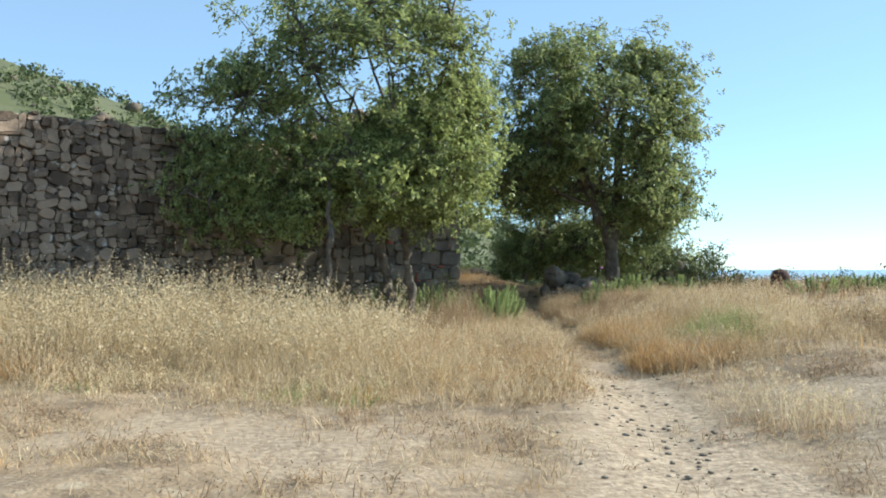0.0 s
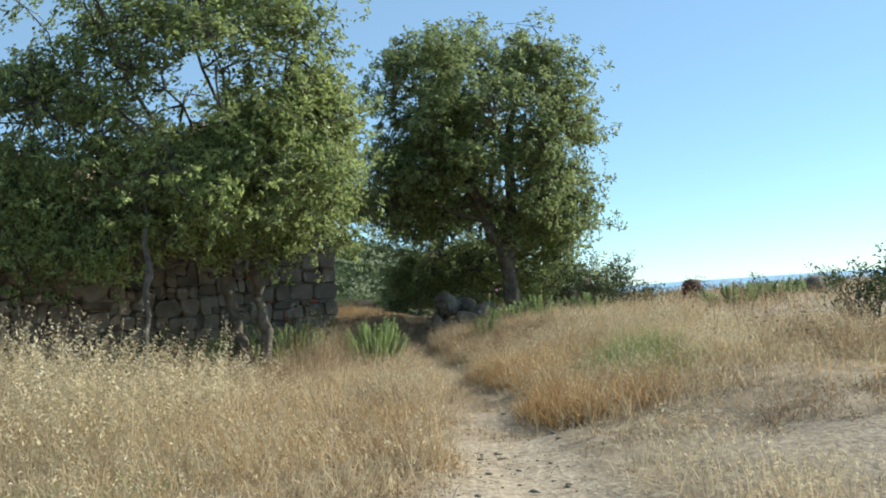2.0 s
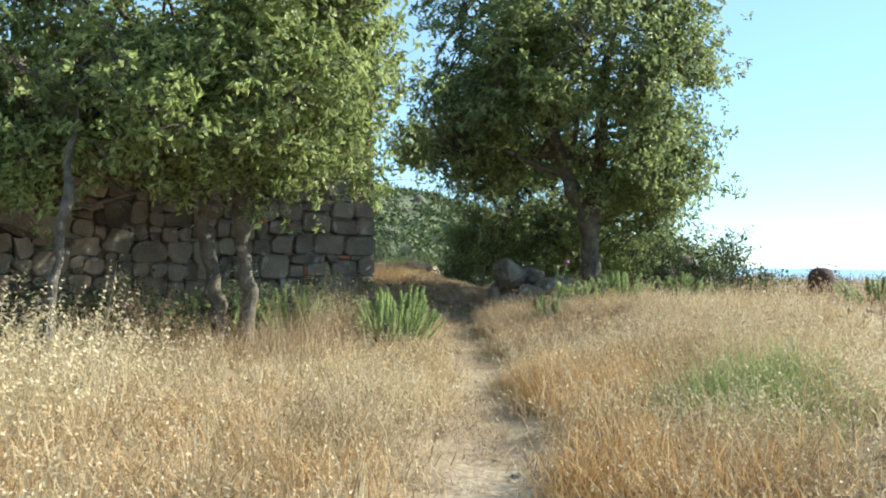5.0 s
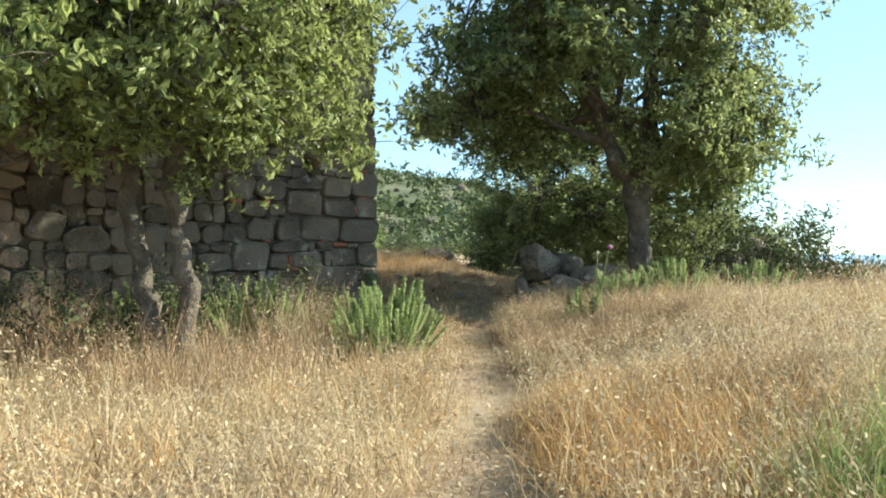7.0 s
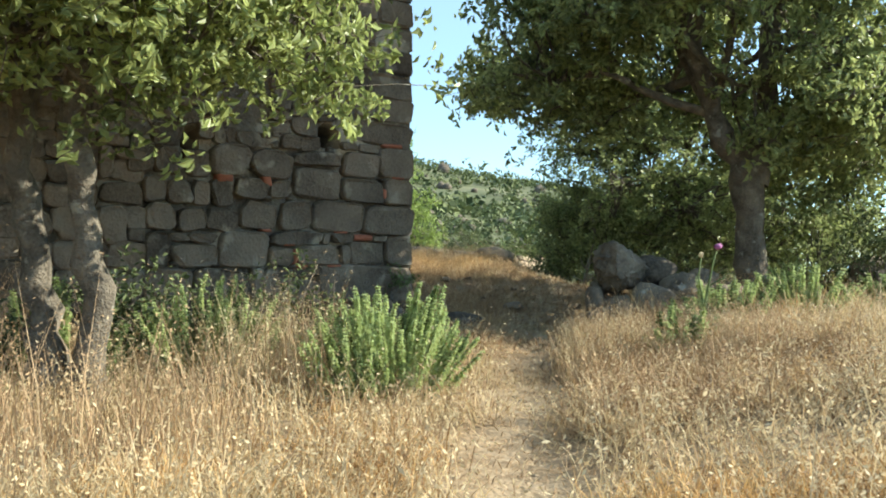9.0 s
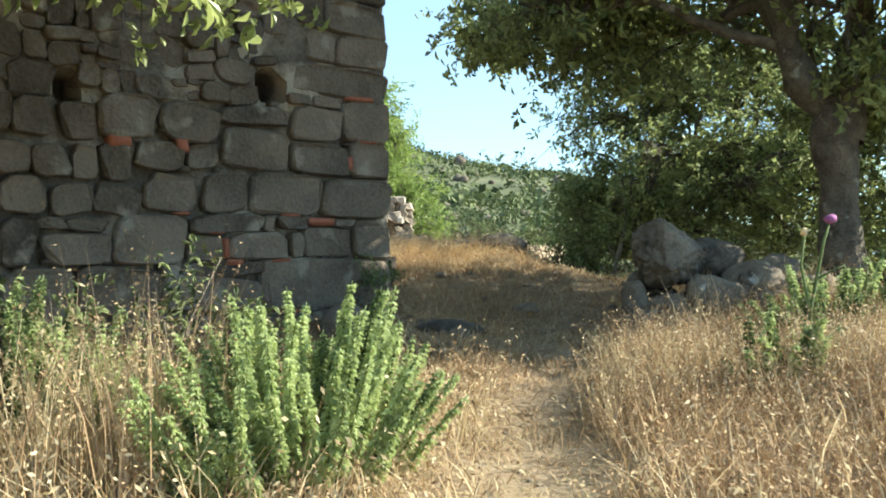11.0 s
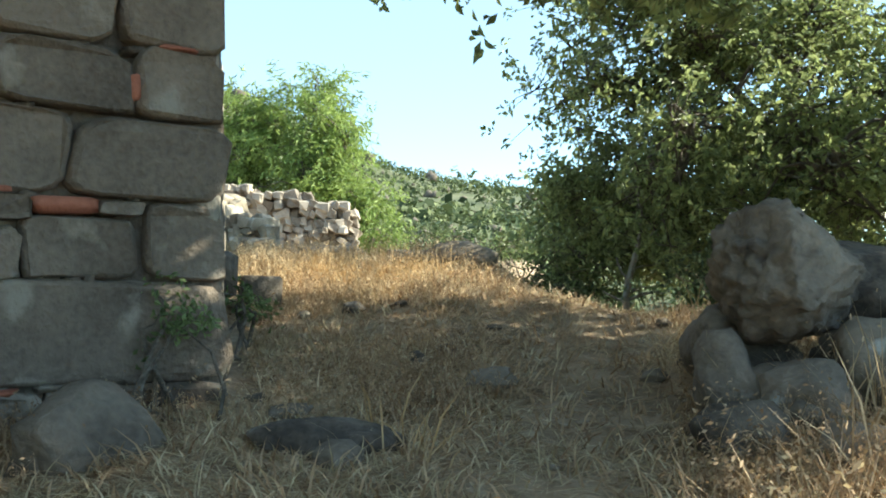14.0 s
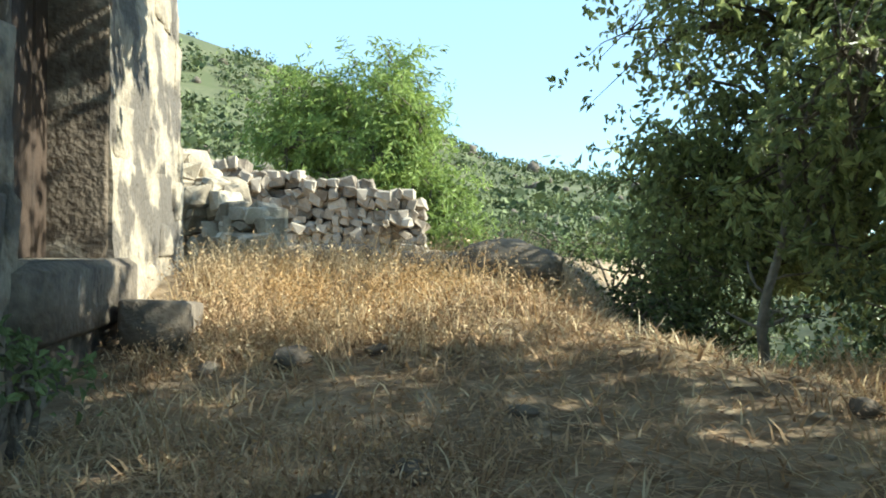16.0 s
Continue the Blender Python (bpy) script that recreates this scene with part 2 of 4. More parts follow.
def build_ground():
    n = 330
    u = np.linspace(-1, 1, n)
    g = np.sign(u) * (20 * np.abs(u) + 150 * np.abs(u) ** 4 + 2700 * np.abs(u) ** 9)
    X, Y = np.meshgrid(1 + g, 14 + g, indexing="ij")
    Z = height(X, Y)
    v = np.stack([X, Y, Z], -1).reshape(-1, 3)
    i = np.arange(n * n).reshape(n, n)
    f = np.stack([i[:-1, :-1], i[1:, :-1], i[1:, 1:], i[:-1, 1:]], -1).reshape(-1, 4)
    me = mesh_of("ground", v, f, M_GROUND, True)
    me.materials.append(M_HILL)
    cx, cy = v[:, 0], v[:, 1]
    d = np.abs(cx - path_x(cy)) + 0.1 * wob(cx, cy, 3.1) + 0.07 * wob(cx, cy, 7.3, 1) + 0.04 * wob(cx, cy, 17, 2)
    half = interp(cy, [(-5, 0.95), (6, 0.75), (10, 0.46), (14, 0.2), (20, 0.15), (24, 0.22), (28, 0.3)])
    wear = (1 - smooth(d, half - 0.15, half + 0.2)) * (1 - 0.55 * smooth(cy, 10, 14)) * (1 - 0.6 * smooth(cy, 20, 23)) * (1 - smooth(cy, 27, 29)) * smooth(cy, -12, -8)
    wear = np.maximum(wear, 0.8 * bare(cx, cy))
    at = me.attributes.new("wear", 'FLOAT', 'POINT')
    at.data.foreach_set("value", wear.astype(np.float32))
    fc = v[f].mean(1)
    me.polygons.foreach_set("material_index", np.where(np.hypot(fc[:, 0], fc[:, 1]) > 44, 1, 0).astype(np.int32))
    tagged(new("ground", me), "dry trampled earth ground with a dusty footpath", "ground", kind="structure")


M_HILL = material("hillside_soil", (0.045, 0.062, 0.024), (0.17, 0.17, 0.085), 0.06, 0.9, 0.95, 0.3, spots=((0.085, 0.1, 0.04), 0.12, 0.5))
build_ground()
water = mesh_of("water", [(-4800, 500, -22), (4800, 500, -22), (4800, 4800, -22), (-4800, 4800, -22)], [(0, 1, 2, 3)], M_SEA)
tagged(new("water", water), "hazy pale blue sea in the distance", "sea", kind="structure")


# ---- stones ----
def stone_mesh(name, mat, seed, rough=0.07, round_=0.16, flat=False):
    """A unit block with skewed corners and worn, chamfered edges."""
    r = np.random.default_rng(seed)
    bm = bmesh.new()
    bmesh.ops.create_cube(bm, size=1)
    for v in bm.verts:
        v.co += Vector((r.normal(0, rough), r.normal(0, rough * 0.5), r.normal(0, rough)))
    bmesh.ops.bevel(bm, geom=bm.edges[:], offset=round_, segments=1, affect='EDGES')
    for v in bm.verts:
        v.co += Vector(r.normal(0, rough * 0.3, 3))
    bmesh.ops.recalc_face_normals(bm, faces=bm.faces)
    me = bpy.data.meshes.new(name)
    bm.to_mesh(me)
    bm.free()
    me.materials.append(mat)
    me.shade_flat() if flat else me.shade_smooth()
    return me


def fieldstone_mesh(name, mat, seed, p=4.5, wobble=0.05, sides=12):
    """A roughly squared wall stone: an uneven rounded outline, a worn edge and a nearly flat face towards +y."""
    r = np.random.default_rng(seed)
    a = (np.arange(sides) + 0.5) * 2 * np.pi / sides
    k = 1 + r.normal(0, wobble, sides)
    x = 0.5 * np.sign(np.cos(a)) * np.abs(np.cos(a)) ** (2 / p) * k
    z = 0.5 * np.sign(np.sin(a)) * np.abs(np.sin(a)) ** (2 / p) * k
    x, z = x + 0.05 * r.normal() * z, z + 0.06 * r.normal() * x
    rings = [np.stack([x * f, np.full(sides, y) + r.normal(0, j, sides), z * f], 1) for y, f, j in ((-0.5, 0.96, 0.0), (0.4, 1.03, 0.03), (0.5, 0.945, 0.035))]
    f = [(i * sides + j, i * sides + (j + 1) % sides, (i + 1) * sides + (j + 1) % sides, (i + 1) * sides + j) for i in range(2) for j in range(sides)]
    f.append(tuple(range(2 * sides, 3 * sides)))
    me = mesh_of(name, np.concatenate(rings), [q[::-1] for q in f], mat)
    me.polygons.foreach_set("use_smooth", [True] * (2 * sides) + [False])
    return me


def boulder_mesh(name, mat, seed, sub=3, amp=0.28, facets=9):
    """A rounded rock, broken flat on several sides."""
    r = np.random.default_rng(seed + 500)
    bm = bmesh.new()
    bmesh.ops.create_icosphere(bm, subdivisions=sub, radius=0.5)
    off = Vector((seed * 3.7, seed * 1.3, 0))
    planes = []
    for _ in range(facets):
        n = Vector(r.normal(size=3)).normalized()
        planes.append((n, 0.33 + 0.12 * r.random()))
    bmesh.ops.subdivide_edges(bm, edges=[e for e in bm.edges if sub > 3], cuts=1)
    for v in bm.verts:
        d = v.co.normalized()
        k = 1 + amp * noise.noise(d * 1.4 + off) + amp * 0.5 * noise.noise(d * 3.3 + off)
        p = d * 0.52 * k
        for n, h in planes:
            over = p.dot(n) - h
            if over > 0:
                p -= n * over * 0.85
        v.co = p * (1 + amp * 0.42 * noise.noise(d * 6 + off) + amp * 0.26 * noise.noise(d * 15 + off))
    me = bpy.data.meshes.new(name)
    bm.to_mesh(me)
    bm.free()
    me.materials.append(mat)
    me.shade_smooth()
    return me


BLOCKS = [fieldstone_mesh("stone", M_STONE, i, 6.0, 0.045) for i in range(14)]
COBBLES = [fieldstone_mesh("stone", M_STONE, 30 + i, 3.6, 0.085) for i in range(14)]
LUMPS = [stone_mesh("rubble", M_RUBBLE, 40 + i, 0.16, 0.13, True) for i in range(10)]


def raw(me):
    return np.array([v.co for v in me.vertices]), [tuple(p.vertices) for p in me.polygons]


CHINKS = [stone_mesh("chink_stone", M_STONE, 60 + i, 0.13, 0.13) for i in range(8)]
ROUNDED = [fieldstone_mesh("rubble", M_RUBBLE, 300 + i, 3.2, 0.13, 9) for i in range(18)]
RAW_LUMPS = [raw(m) for m in ROUNDED] + [raw(m) for m in LUMPS[:4]]


def wall_frame(a, b):
    """Local x runs along the wall from a to b, y points out of its face, z up."""
    d = Vector((b[0] - a[0], b[1] - a[1], 0))
    length = d.length
    d.normalize()
    out = Vector((d.y, -d.x, 0))
    return length, d, out


def place(a, d, out, s, z, w, h, depth, proud, tilt=0.0, lean=0.0):
    """lean: how far the masonry leans towards the far end of the front, per metre of height."""
    c = Vector((a[0], a[1], 0)) + d * (s + w / 2) + out * (proud - depth / 2) + FRONT_DIR * lean * (z + h / 2)
    c.z = z + h / 2
    rot = Matrix((d, out, Vector((0, 0, 1)))).transposed().to_4x4()
    return Matrix.Translation(c) @ rot @ Matrix.Rotation(tilt, 4, 'Y') @ Matrix.Diagonal((w, depth, h, 1))


CORNER, LEFT_END, BACK = (0.45, 22.95), (-9.8, 12.4), (-1.27, 27.1)
FRONT_DIR = Vector((LEFT_END[0] - CORNER[0], LEFT_END[1] - CORNER[1], 0)).normalized()
TOP = 5.3


def top_at(s):
    """The ruined front is highest at the corner."""
    return float(interp(s, [(0, 5.3), (3.2, 5.2), (4.0, 4.7), (6.0, 4.2), (20, 4.12)])) + 0.07 * noise.noise(Vector((s * 1.3, 3, 0)))


BATTER = 0.03


HOLES = ((1.03, 1.23, 2.53, 2.74), (2.75, 2.89, 2.35, 2.58))


def in_hole(s0, s1, z0, z1):
    return any(s0 < h[1] and s1 > h[0] and z0 < h[3] and z1 > h[2] for h in HOLES)


def box_core(name, a, d, out, s0, s1, z0, z1, thick, inset, parent, mat, lean=0.0):
    long = s1 - s0 > 12
    n = max(2, int((s1 - s0) / (0.07 if long else 0.12)))
    m = max(2, int((z1 - z0) / (0.06 if long else 0.12)))
    out_v, faces = [], []
    for side, dep in ((0, -inset), (1, -thick)):
        for i in range(n + 1):
            for j in range(m + 1):
                s, z = s0 + (s1 - s0) * i / n, z0 + (z1 - z0) * j / m
                bump = 0.018 * noise.noise(Vector((s * 5, z * 5, side))) if side == 0 else 0
                if s1 - s0 > 6:
                    z = z0 + (top_at(s) - z0) * j / m
                if long and side == 0:
                    if in_hole(s, s, z, z):
                        bump = -0.4
                    elif z > 2.42 and s < 5.5:
                        bump += 0.105 * max(0.0, min(1.0, 0.55 + 1.6 * noise.noise(Vector((s * 1.6, z * 2.2, 7)))))
                p = Vector((a[0], a[1], 0)) + d * s + FRONT_DIR * lean * z + out * (dep + bump)
                out_v.append((p.x, p.y, z))
    k = (n + 1) * (m + 1)
    for i in range(n):
        for j in range(m):
            q = i * (m + 1) + j
            faces.append((q, q + 1, q + m + 2, q + m + 1))
            faces.append((k + q, k + q + m + 1, k + q + m + 2, k + q + 1))
    for i in range(n):
        q = i * (m + 1)
        faces.append((q + m, k + q + m, k + q + 2 * m + 1, q + 2 * m + 1))
        faces.append((q, q + m + 1, k + q + m + 1, k + q))
    for j in range(m):
        faces.append((j, k + j, k + j + 1, j + 1))
        q = n * (m + 1) + j
        faces.append((q, q + 1, k + q + 1, k + q))
    bm = bmesh.new()
    vs = [bm.verts.new(v) for v in out_v]
    for f in faces:
        bm.faces.new([vs[i] for i in f])
    bmesh.ops.recalc_face_normals(bm, faces=bm.faces)
    me = bpy.data.meshes.new(name)
    bm.to_mesh(me)
    bm.free()
    me.materials.append(mat)
    return part(name, me, parent)


chapel = tagged(new("stone_building"), "ruined grey stone building with rough masonry walls", "building")
front_len, fd, fo = wall_frame(CORNER, LEFT_END)
fo = -fo if fo.y > 0 else fo
front = part("front_wall", None, chapel)
box_core("wall_core", CORNER, fd, fo, 0.02, front_len, 0.0, TOP, 0.7, 0.085, front, M_MORTAR, BATTER)
stones_far = Tris()


def add_far(m, raws):
    v, f = raws[rng.integers(len(raws))]
    v4 = np.c_[v, np.ones(len(v))] @ np.array(m).T
    stones_far.add(v4[:, :3], f)


def ashlar(*stones):
    """Large squared blocks of the corner: distance from the corner, width, foot and height of each."""
    for s, w, z, h in stones:
        g = 0.002 + rng.random() * 0.01
        m = place(CORNER, fd, fo, s - (0.03 if s == 0 else 0) + g / 2, z + g / 2, w + (0.03 if s == 0 else 0) - g, h - g, 0.36, 0.01 + rng.random() * 0.045, rng.normal(0, 0.012 if s < 0.9 else 0.045), BATTER)
        pool = BLOCKS if w * h > 0.17 or s < 0.7 else COBBLES
        part("stone", pool[rng.integers(14)], front, m=m)


ashlar((0, 0.8, 0.25, 0.42), (0.8, 0.9, 0.22, 0.46), (1.7, 0.75, 0.25, 0.44), (2.45, 0.8, 0.25, 0.38))
ashlar((0, 1.28, 0.68, 0.46), (1.28, 0.86, 0.69, 0.3), (1.26, 0.72, 0.99, 0.13), (2.0, 0.14, 0.98, 0.12), (2.14, 0.66, 0.7, 0.38), (2.8, 0.5, 0.64, 0.44))
ashlar((0, 0.36, 1.15, 0.35), (0.4, 0.48, 1.15, 0.27), (0.89, 0.12, 1.15, 0.23), (1.01, 0.58, 1.13, 0.24), (1.62, 0.3, 1.12, 0.22), (1.94, 0.56, 1.09, 0.41), (2.5, 0.55, 1.1, 0.24), (3.05, 0.25, 1.1, 0.36))
ashlar((0.37, 0.2, 1.43, 0.07), (0.83, 0.31, 1.4, 0.11), (1.15, 0.1, 1.37, 0.15), (1.27, 0.62, 1.36, 0.16), (2.52, 0.32, 1.35, 0.12), (2.84, 0.22, 1.36, 0.11))
ashlar((0, 0.67, 1.5, 0.37), (0.68, 0.69, 1.53, 0.36), (1.39, 0.4, 1.52, 0.35), (1.82, 0.44, 1.52, 0.3), (2.28, 0.36, 1.49, 0.25), (2.65, 0.31, 1.48, 0.25), (2.97, 0.32, 1.48, 0.28))
ashlar((0, 0.39, 1.88, 0.32), (0.4, 0.58, 1.9, 0.28), (1.0, 0.61, 1.9, 0.36), (1.63, 0.28, 1.88, 0.22), (1.94, 0.38, 1.84, 0.25), (2.34, 0.26, 1.76, 0.28), (2.6, 0.2, 1.75, 0.26), (2.81, 0.26, 1.75, 0.26), (3.07, 0.24, 1.78, 0.26))
ashlar((0, 0.45, 2.21, 0.39), (0.47, 0.49, 2.19, 0.29), (0.98, 0.64, 2.28, 0.17), (1.63, 0.5, 2.11, 0.31), (2.15, 0.43, 2.1, 0.34), (2.59, 0.29, 2.06, 0.28), (2.9, 0.3, 2.06, 0.29), (3.2, 0.28, 2.06, 0.32))
ashlar((0, 0.98, 2.61, 0.27), (2.9, 0.32, 2.36, 0.27), (2.56, 0.18, 2.45, 0.2), (0.47, 0.3, 2.49, 0.11), (0.78, 0.22, 2.49, 0.11))
z = 2.89
for w in (0.5, 0.62, 0.42, 0.7, 0.48, 0.66, 0.5, 0.6):
    ashlar((0, w, z, 0.3), (w + 0.02, 0.3, z + 0.01, 0.28))
    z += 0.3


def split(s0, s1, z0, z1, target, out):
    """Random cuts into uneven blocks without through joints."""
    w, h = s1 - s0, z1 - z0
    lim = target * (0.65 + 0.9 * rng.random())
    if w < lim * 1.5 and h < lim:
        out.append((s0, s1, z0, z1))
    elif w > h * 1.15:
        c = s0 + w * (0.27 + 0.46 * rng.random())
        split(s0, c, z0, z1, target, out)
        split(c, s1, z0, z1, target, out)
    else:
        c = z0 + h * (0.3 + 0.4 * rng.random())
        split(s0, s1, z0, c, target, out)
        split(s0, s1, c, z1, target, out)


cells = []
split(1.0, 5.4, 2.62, TOP, 0.21, cells)
split(0.98, 2.86, 2.45, 2.62, 0.17, cells)
split(3.22, 5.4, 2.3, 2.62, 0.24, cells)
split(3.3, 7.2, 0.2, 2.3, 0.34, cells)
split(5.4, 7.2, 2.3, TOP, 0.24, cells)
split(7.2, front_len, 0.2, TOP, 0.2, cells)
for s0, s1, z0, z1 in cells:
    if z1 > top_at((s0 + s1) / 2) + 0.08 or in_hole(s0, s1, z0, z1):
        continue
    g = -0.015 + 0.03 * rng.random()
    pr = 0.07 * rng.random() - (0.04 if z0 > 2.4 and s0 < 5 and rng.random() < 0.6 else 0)
    m = place(CORNER, fd, fo, s0 + g / 2, z0 + g / 2 + rng.normal(0, 0.008), s1 - s0 - g, z1 - z0 - g, 0.26, pr, rng.normal(0, 0.1 if s0 < 5 else 0.24), BATTER)
    if s0 < 5 and z0 < 3.3:
        part("stone", COBBLES[rng.integers(14)], front, m=m)
    else:
        add_far(m, RAW_LUMPS)
# small chinking stones along the course joints
for z in (0.69, 1.13, 1.51, 1.88, 2.19, 2.48):
    for _ in range(8):
        w = 0.05 + 0.1 * rng.random()
        m = place(CORNER, fd, fo, 0.2 + 3.2 * rng.random(), z - 0.025, w, 0.035 + 0.03 * rng.random(), 0.2, 0.0, rng.normal(0, 0.1), BATTER)
        part("chink_stone", CHINKS[rng.integers(8)], front, m=m)
part("rubble", stones_far.mesh("rubble", M_RUBBLE), front)["kind"] = "stuff"
# terracotta shards wedged into the joints
for s, z, w, h in ((0.12, 2.58, 0.3, 0.05), (0.1, 2.2, 0.2, 0.03), (0.57, 1.43, 0.26, 0.075), (0.92, 1.5, 0.16, 0.035), (1.0, 1.11, 0.2, 0.035),
                   (1.9, 2.02, 0.1, 0.12), (1.57, 1.15, 0.06, 0.16), (1.45, 1.09, 0.14, 0.05), (0.38, 1.95, 0.06, 0.12), (1.6, 1.35, 0.16, 0.03), (1.9, 1.5, 0.12, 0.03), (2.36, 2.02, 0.18, 0.1), (0.9, 0.66, 0.26, 0.03)):
    part("brick_shard", stone_mesh("brick_shard", M_BRICK, int(s * 100), 0.06, 0.12), front, "broken terracotta shard", place(CORNER, fd, fo, s, z, w, h, 0.2, 0.045, 0.03, BATTER))

# the flank with its raised doorway
flank_len, kd, ko = wall_frame(CORNER, BACK)
ko = -ko if ko.x < 0 else ko
flank = part("flank_wall", None, chapel)
D0, D1, SILL, LINTEL = 1.25, 2.55, 1.3, 3.5
for s0, s1, z0, z1 in ((0.03, D0, 0.1, TOP), (D1, flank_len, 0.3, TOP), (D0, D1, 0.3, SILL), (D0, D1, LINTEL, TOP)):
    box_core("wall_core", CORNER, kd, ko, s0, s1, z0, z1, 0.75, 0.004, flank, M_RENDER, BATTER)
PALE = [stone_mesh("stone", M_RENDER, 140 + i, 0.06, 0.07) for i in range(10)]
z = 0.3
while z < TOP - 0.1:
    hgt = 0.2 + 0.2 * rng.random()
    s = 0.0
    while s < flank_len - 0.05:
        w = 0.25 + 0.35 * rng.random()
        if s < D0:
            w = min(w, D0 - s)
        elif s > D1:
            w = min(w, flank_len - s)
        inside = s + w > D0 + 0.02 and s < D1 - 0.02 and z + hgt > SILL and z < LINTEL
        if not inside and w > 0.1 and rng.random() < (0.9 if s < D0 else 0.55):
            m = place(CORNER, kd, ko, s + 0.01, z + 0.01, w - 0.02, min(hgt, TOP - z) - 0.02, 0.2, 0.025 * rng.random() - 0.008, rng.normal(0, 0.03), BATTER)
            part("stone", (BLOCKS if s < D0 and rng.random() < 0.6 else PALE)[rng.integers(10)], flank, m=m)
        s += w
    z += hgt
# dressed jamb, sill and door
part("jamb", stone_mesh("jamb", M_STONE, 71, 0.015, 0.04), flank, "dressed grey stone door jamb", place(CORNER, kd, ko, D1 - 0.02, SILL, 0.14, LINTEL - SILL, 0.42, 0.0, 0, BATTER))
part("jamb", stone_mesh("jamb", M_STONE, 72, 0.015, 0.04), flank, "dressed grey stone door jamb", place(CORNER, kd, ko, D0 - 0.1, SILL, 0.12, LINTEL - SILL, 0.42, 0.0, 0, BATTER))
part("door_sill", stone_mesh("door_sill", M_LICHEN, 73, 0.02, 0.1), flank, "worn stone door sill", place(CORNER, kd, ko, D0 - 0.12, SILL - 0.3, D1 - D0 + 0.3, 0.3, 0.55, 0.07))
door = part("wooden_door", None, chapel, "dark weathered wooden plank door")
for i in range(7):
    part("plank", stone_mesh("plank", M_WOOD, 80 + i, 0.004, 0.03), door, m=place(CORNER, kd, ko, D0 + i * (D1 - D0) / 7, SILL, (D1 - D0) / 7 - 0.008, LINTEL - SILL, 0.05, -0.28 - 0.01 * (i % 2), 0, BATTER))
# rear and far side close the building, with a roofless top
a2 = (BACK[0], BACK[1])
b2 = (BACK[0] + fd.x * 9, BACK[1] + fd.y * 9)
rl, rd, ro = wall_frame(a2, b2)
ro = -ro if ro.y < 0 else ro
rear = part("rear_wall", None, chapel)
box_core("wall_core", a2, rd, ro, 0.8, rl, 0.3, TOP, 0.7, 0.0, rear, M_MORTAR)


# ---- foliage ----
def leaf_array(pos, normal, along, size, lobed=True):
    """Leaves folded along the midrib; lobed ones widen, narrow to a notch and end in a tip."""
    n = len(pos)
    normal = normal / (np.linalg.norm(normal, axis=1)[:, None] + 1e-9)
    along = along - normal * (along * normal).sum(1)[:, None]
    along /= np.linalg.norm(along, axis=1)[:, None] + 1e-9
    side = np.cross(normal, along)
    s = size[:, None]
    lift = normal * s * 0.12
    if not lobed:
        mid = pos + along * s * 0.5
        v = np.stack([pos, mid + side * s * 0.14 + lift, pos + along * s, mid - side * s * 0.14 + lift], 1).reshape(-1, 3)
        i = (np.arange(n) * 4)[:, None]
        return v, np.concatenate([i + np.array([[0, 2, 1]]), i + np.array([[0, 3, 2]])])
    wide, notch = pos + along * s * 0.5, pos + along * s * 0.72
    v = np.stack([pos, wide + side * s * 0.25 + lift, notch + side * s * 0.14 + lift, pos + along * s - lift,
                  notch - side * s * 0.14 + lift, wide - side * s * 0.25 + lift], 1).reshape(-1, 3)
    i = (np.arange(n) * 6)[:, None]
    return v, np.concatenate([i + np.array([[0, 3, 2, 1]]), i + np.array([[0, 5, 4, 3]])])


def crown_points(ellipsoids, count, r, gap=0.0, shell=0.35, tuft=11, wide=0.34):
    """Twig tips gathered into boughs inside lumpy ellipsoids, with gaps between the boughs; also the boughs' centres."""
    boughs = []
    vol = np.array([e[1][0] * e[1][1] * e[1][2] for e in ellipsoids]) ** 0.65
    vol = vol / vol.sum()
    while len(boughs) * tuft < count:
        c, rad = ellipsoids[r.choice(len(ellipsoids), p=vol)]
        d = r.normal(size=3)
        d /= np.linalg.norm(d)
        k = (shell + (1 - shell) * r.random()) ** 0.6
        k *= 1 + 0.27 * noise.noise(Vector(d) * 2.3 + Vector(c))
        p = np.array(c) + d * np.array(rad) * k
        if noise.noise(Vector(p) * 0.95) < gap:
            continue
        boughs.append(p)
    boughs = np.array(boughs)
    b = np.repeat(boughs, tuft, 0)
    grow = np.repeat(0.7 + 0.7 * r.random((len(boughs), 1)), tuft, 0)
    return b + r.normal(size=b.shape) * np.array([wide, wide, wide * 0.7]) * grow, b


def leaves_at(clumps, each, spread, size, r, centre, lobed=True, droop=0.0):
    """Each twig tip carries a loose rosette of leaves that point away from it."""
    n = len(clumps) * each
    c = np.repeat(clumps, each, 0)
    axis = np.repeat(r.normal(size=(len(clumps), 3)), each, 0)
    outw = c - np.array(centre)
    outw /= np.linalg.norm(outw, axis=1)[:, None] + 1e-9
    axis = axis * 0.5 + outw + np.array([0, 0, 0.35])
    along = r.normal(size=(n, 3)) + axis * 0.45 + np.array([0, 0, -droop])
    along /= np.linalg.norm(along, axis=1)[:, None]
    pos = c + r.normal(size=(n, 3)) * spread + along * size * 0.15
    return leaf_array(pos, axis + r.normal(size=(n, 3)) * 0.55, along, size * (0.6 + 0.75 * r.random(n)), lobed)


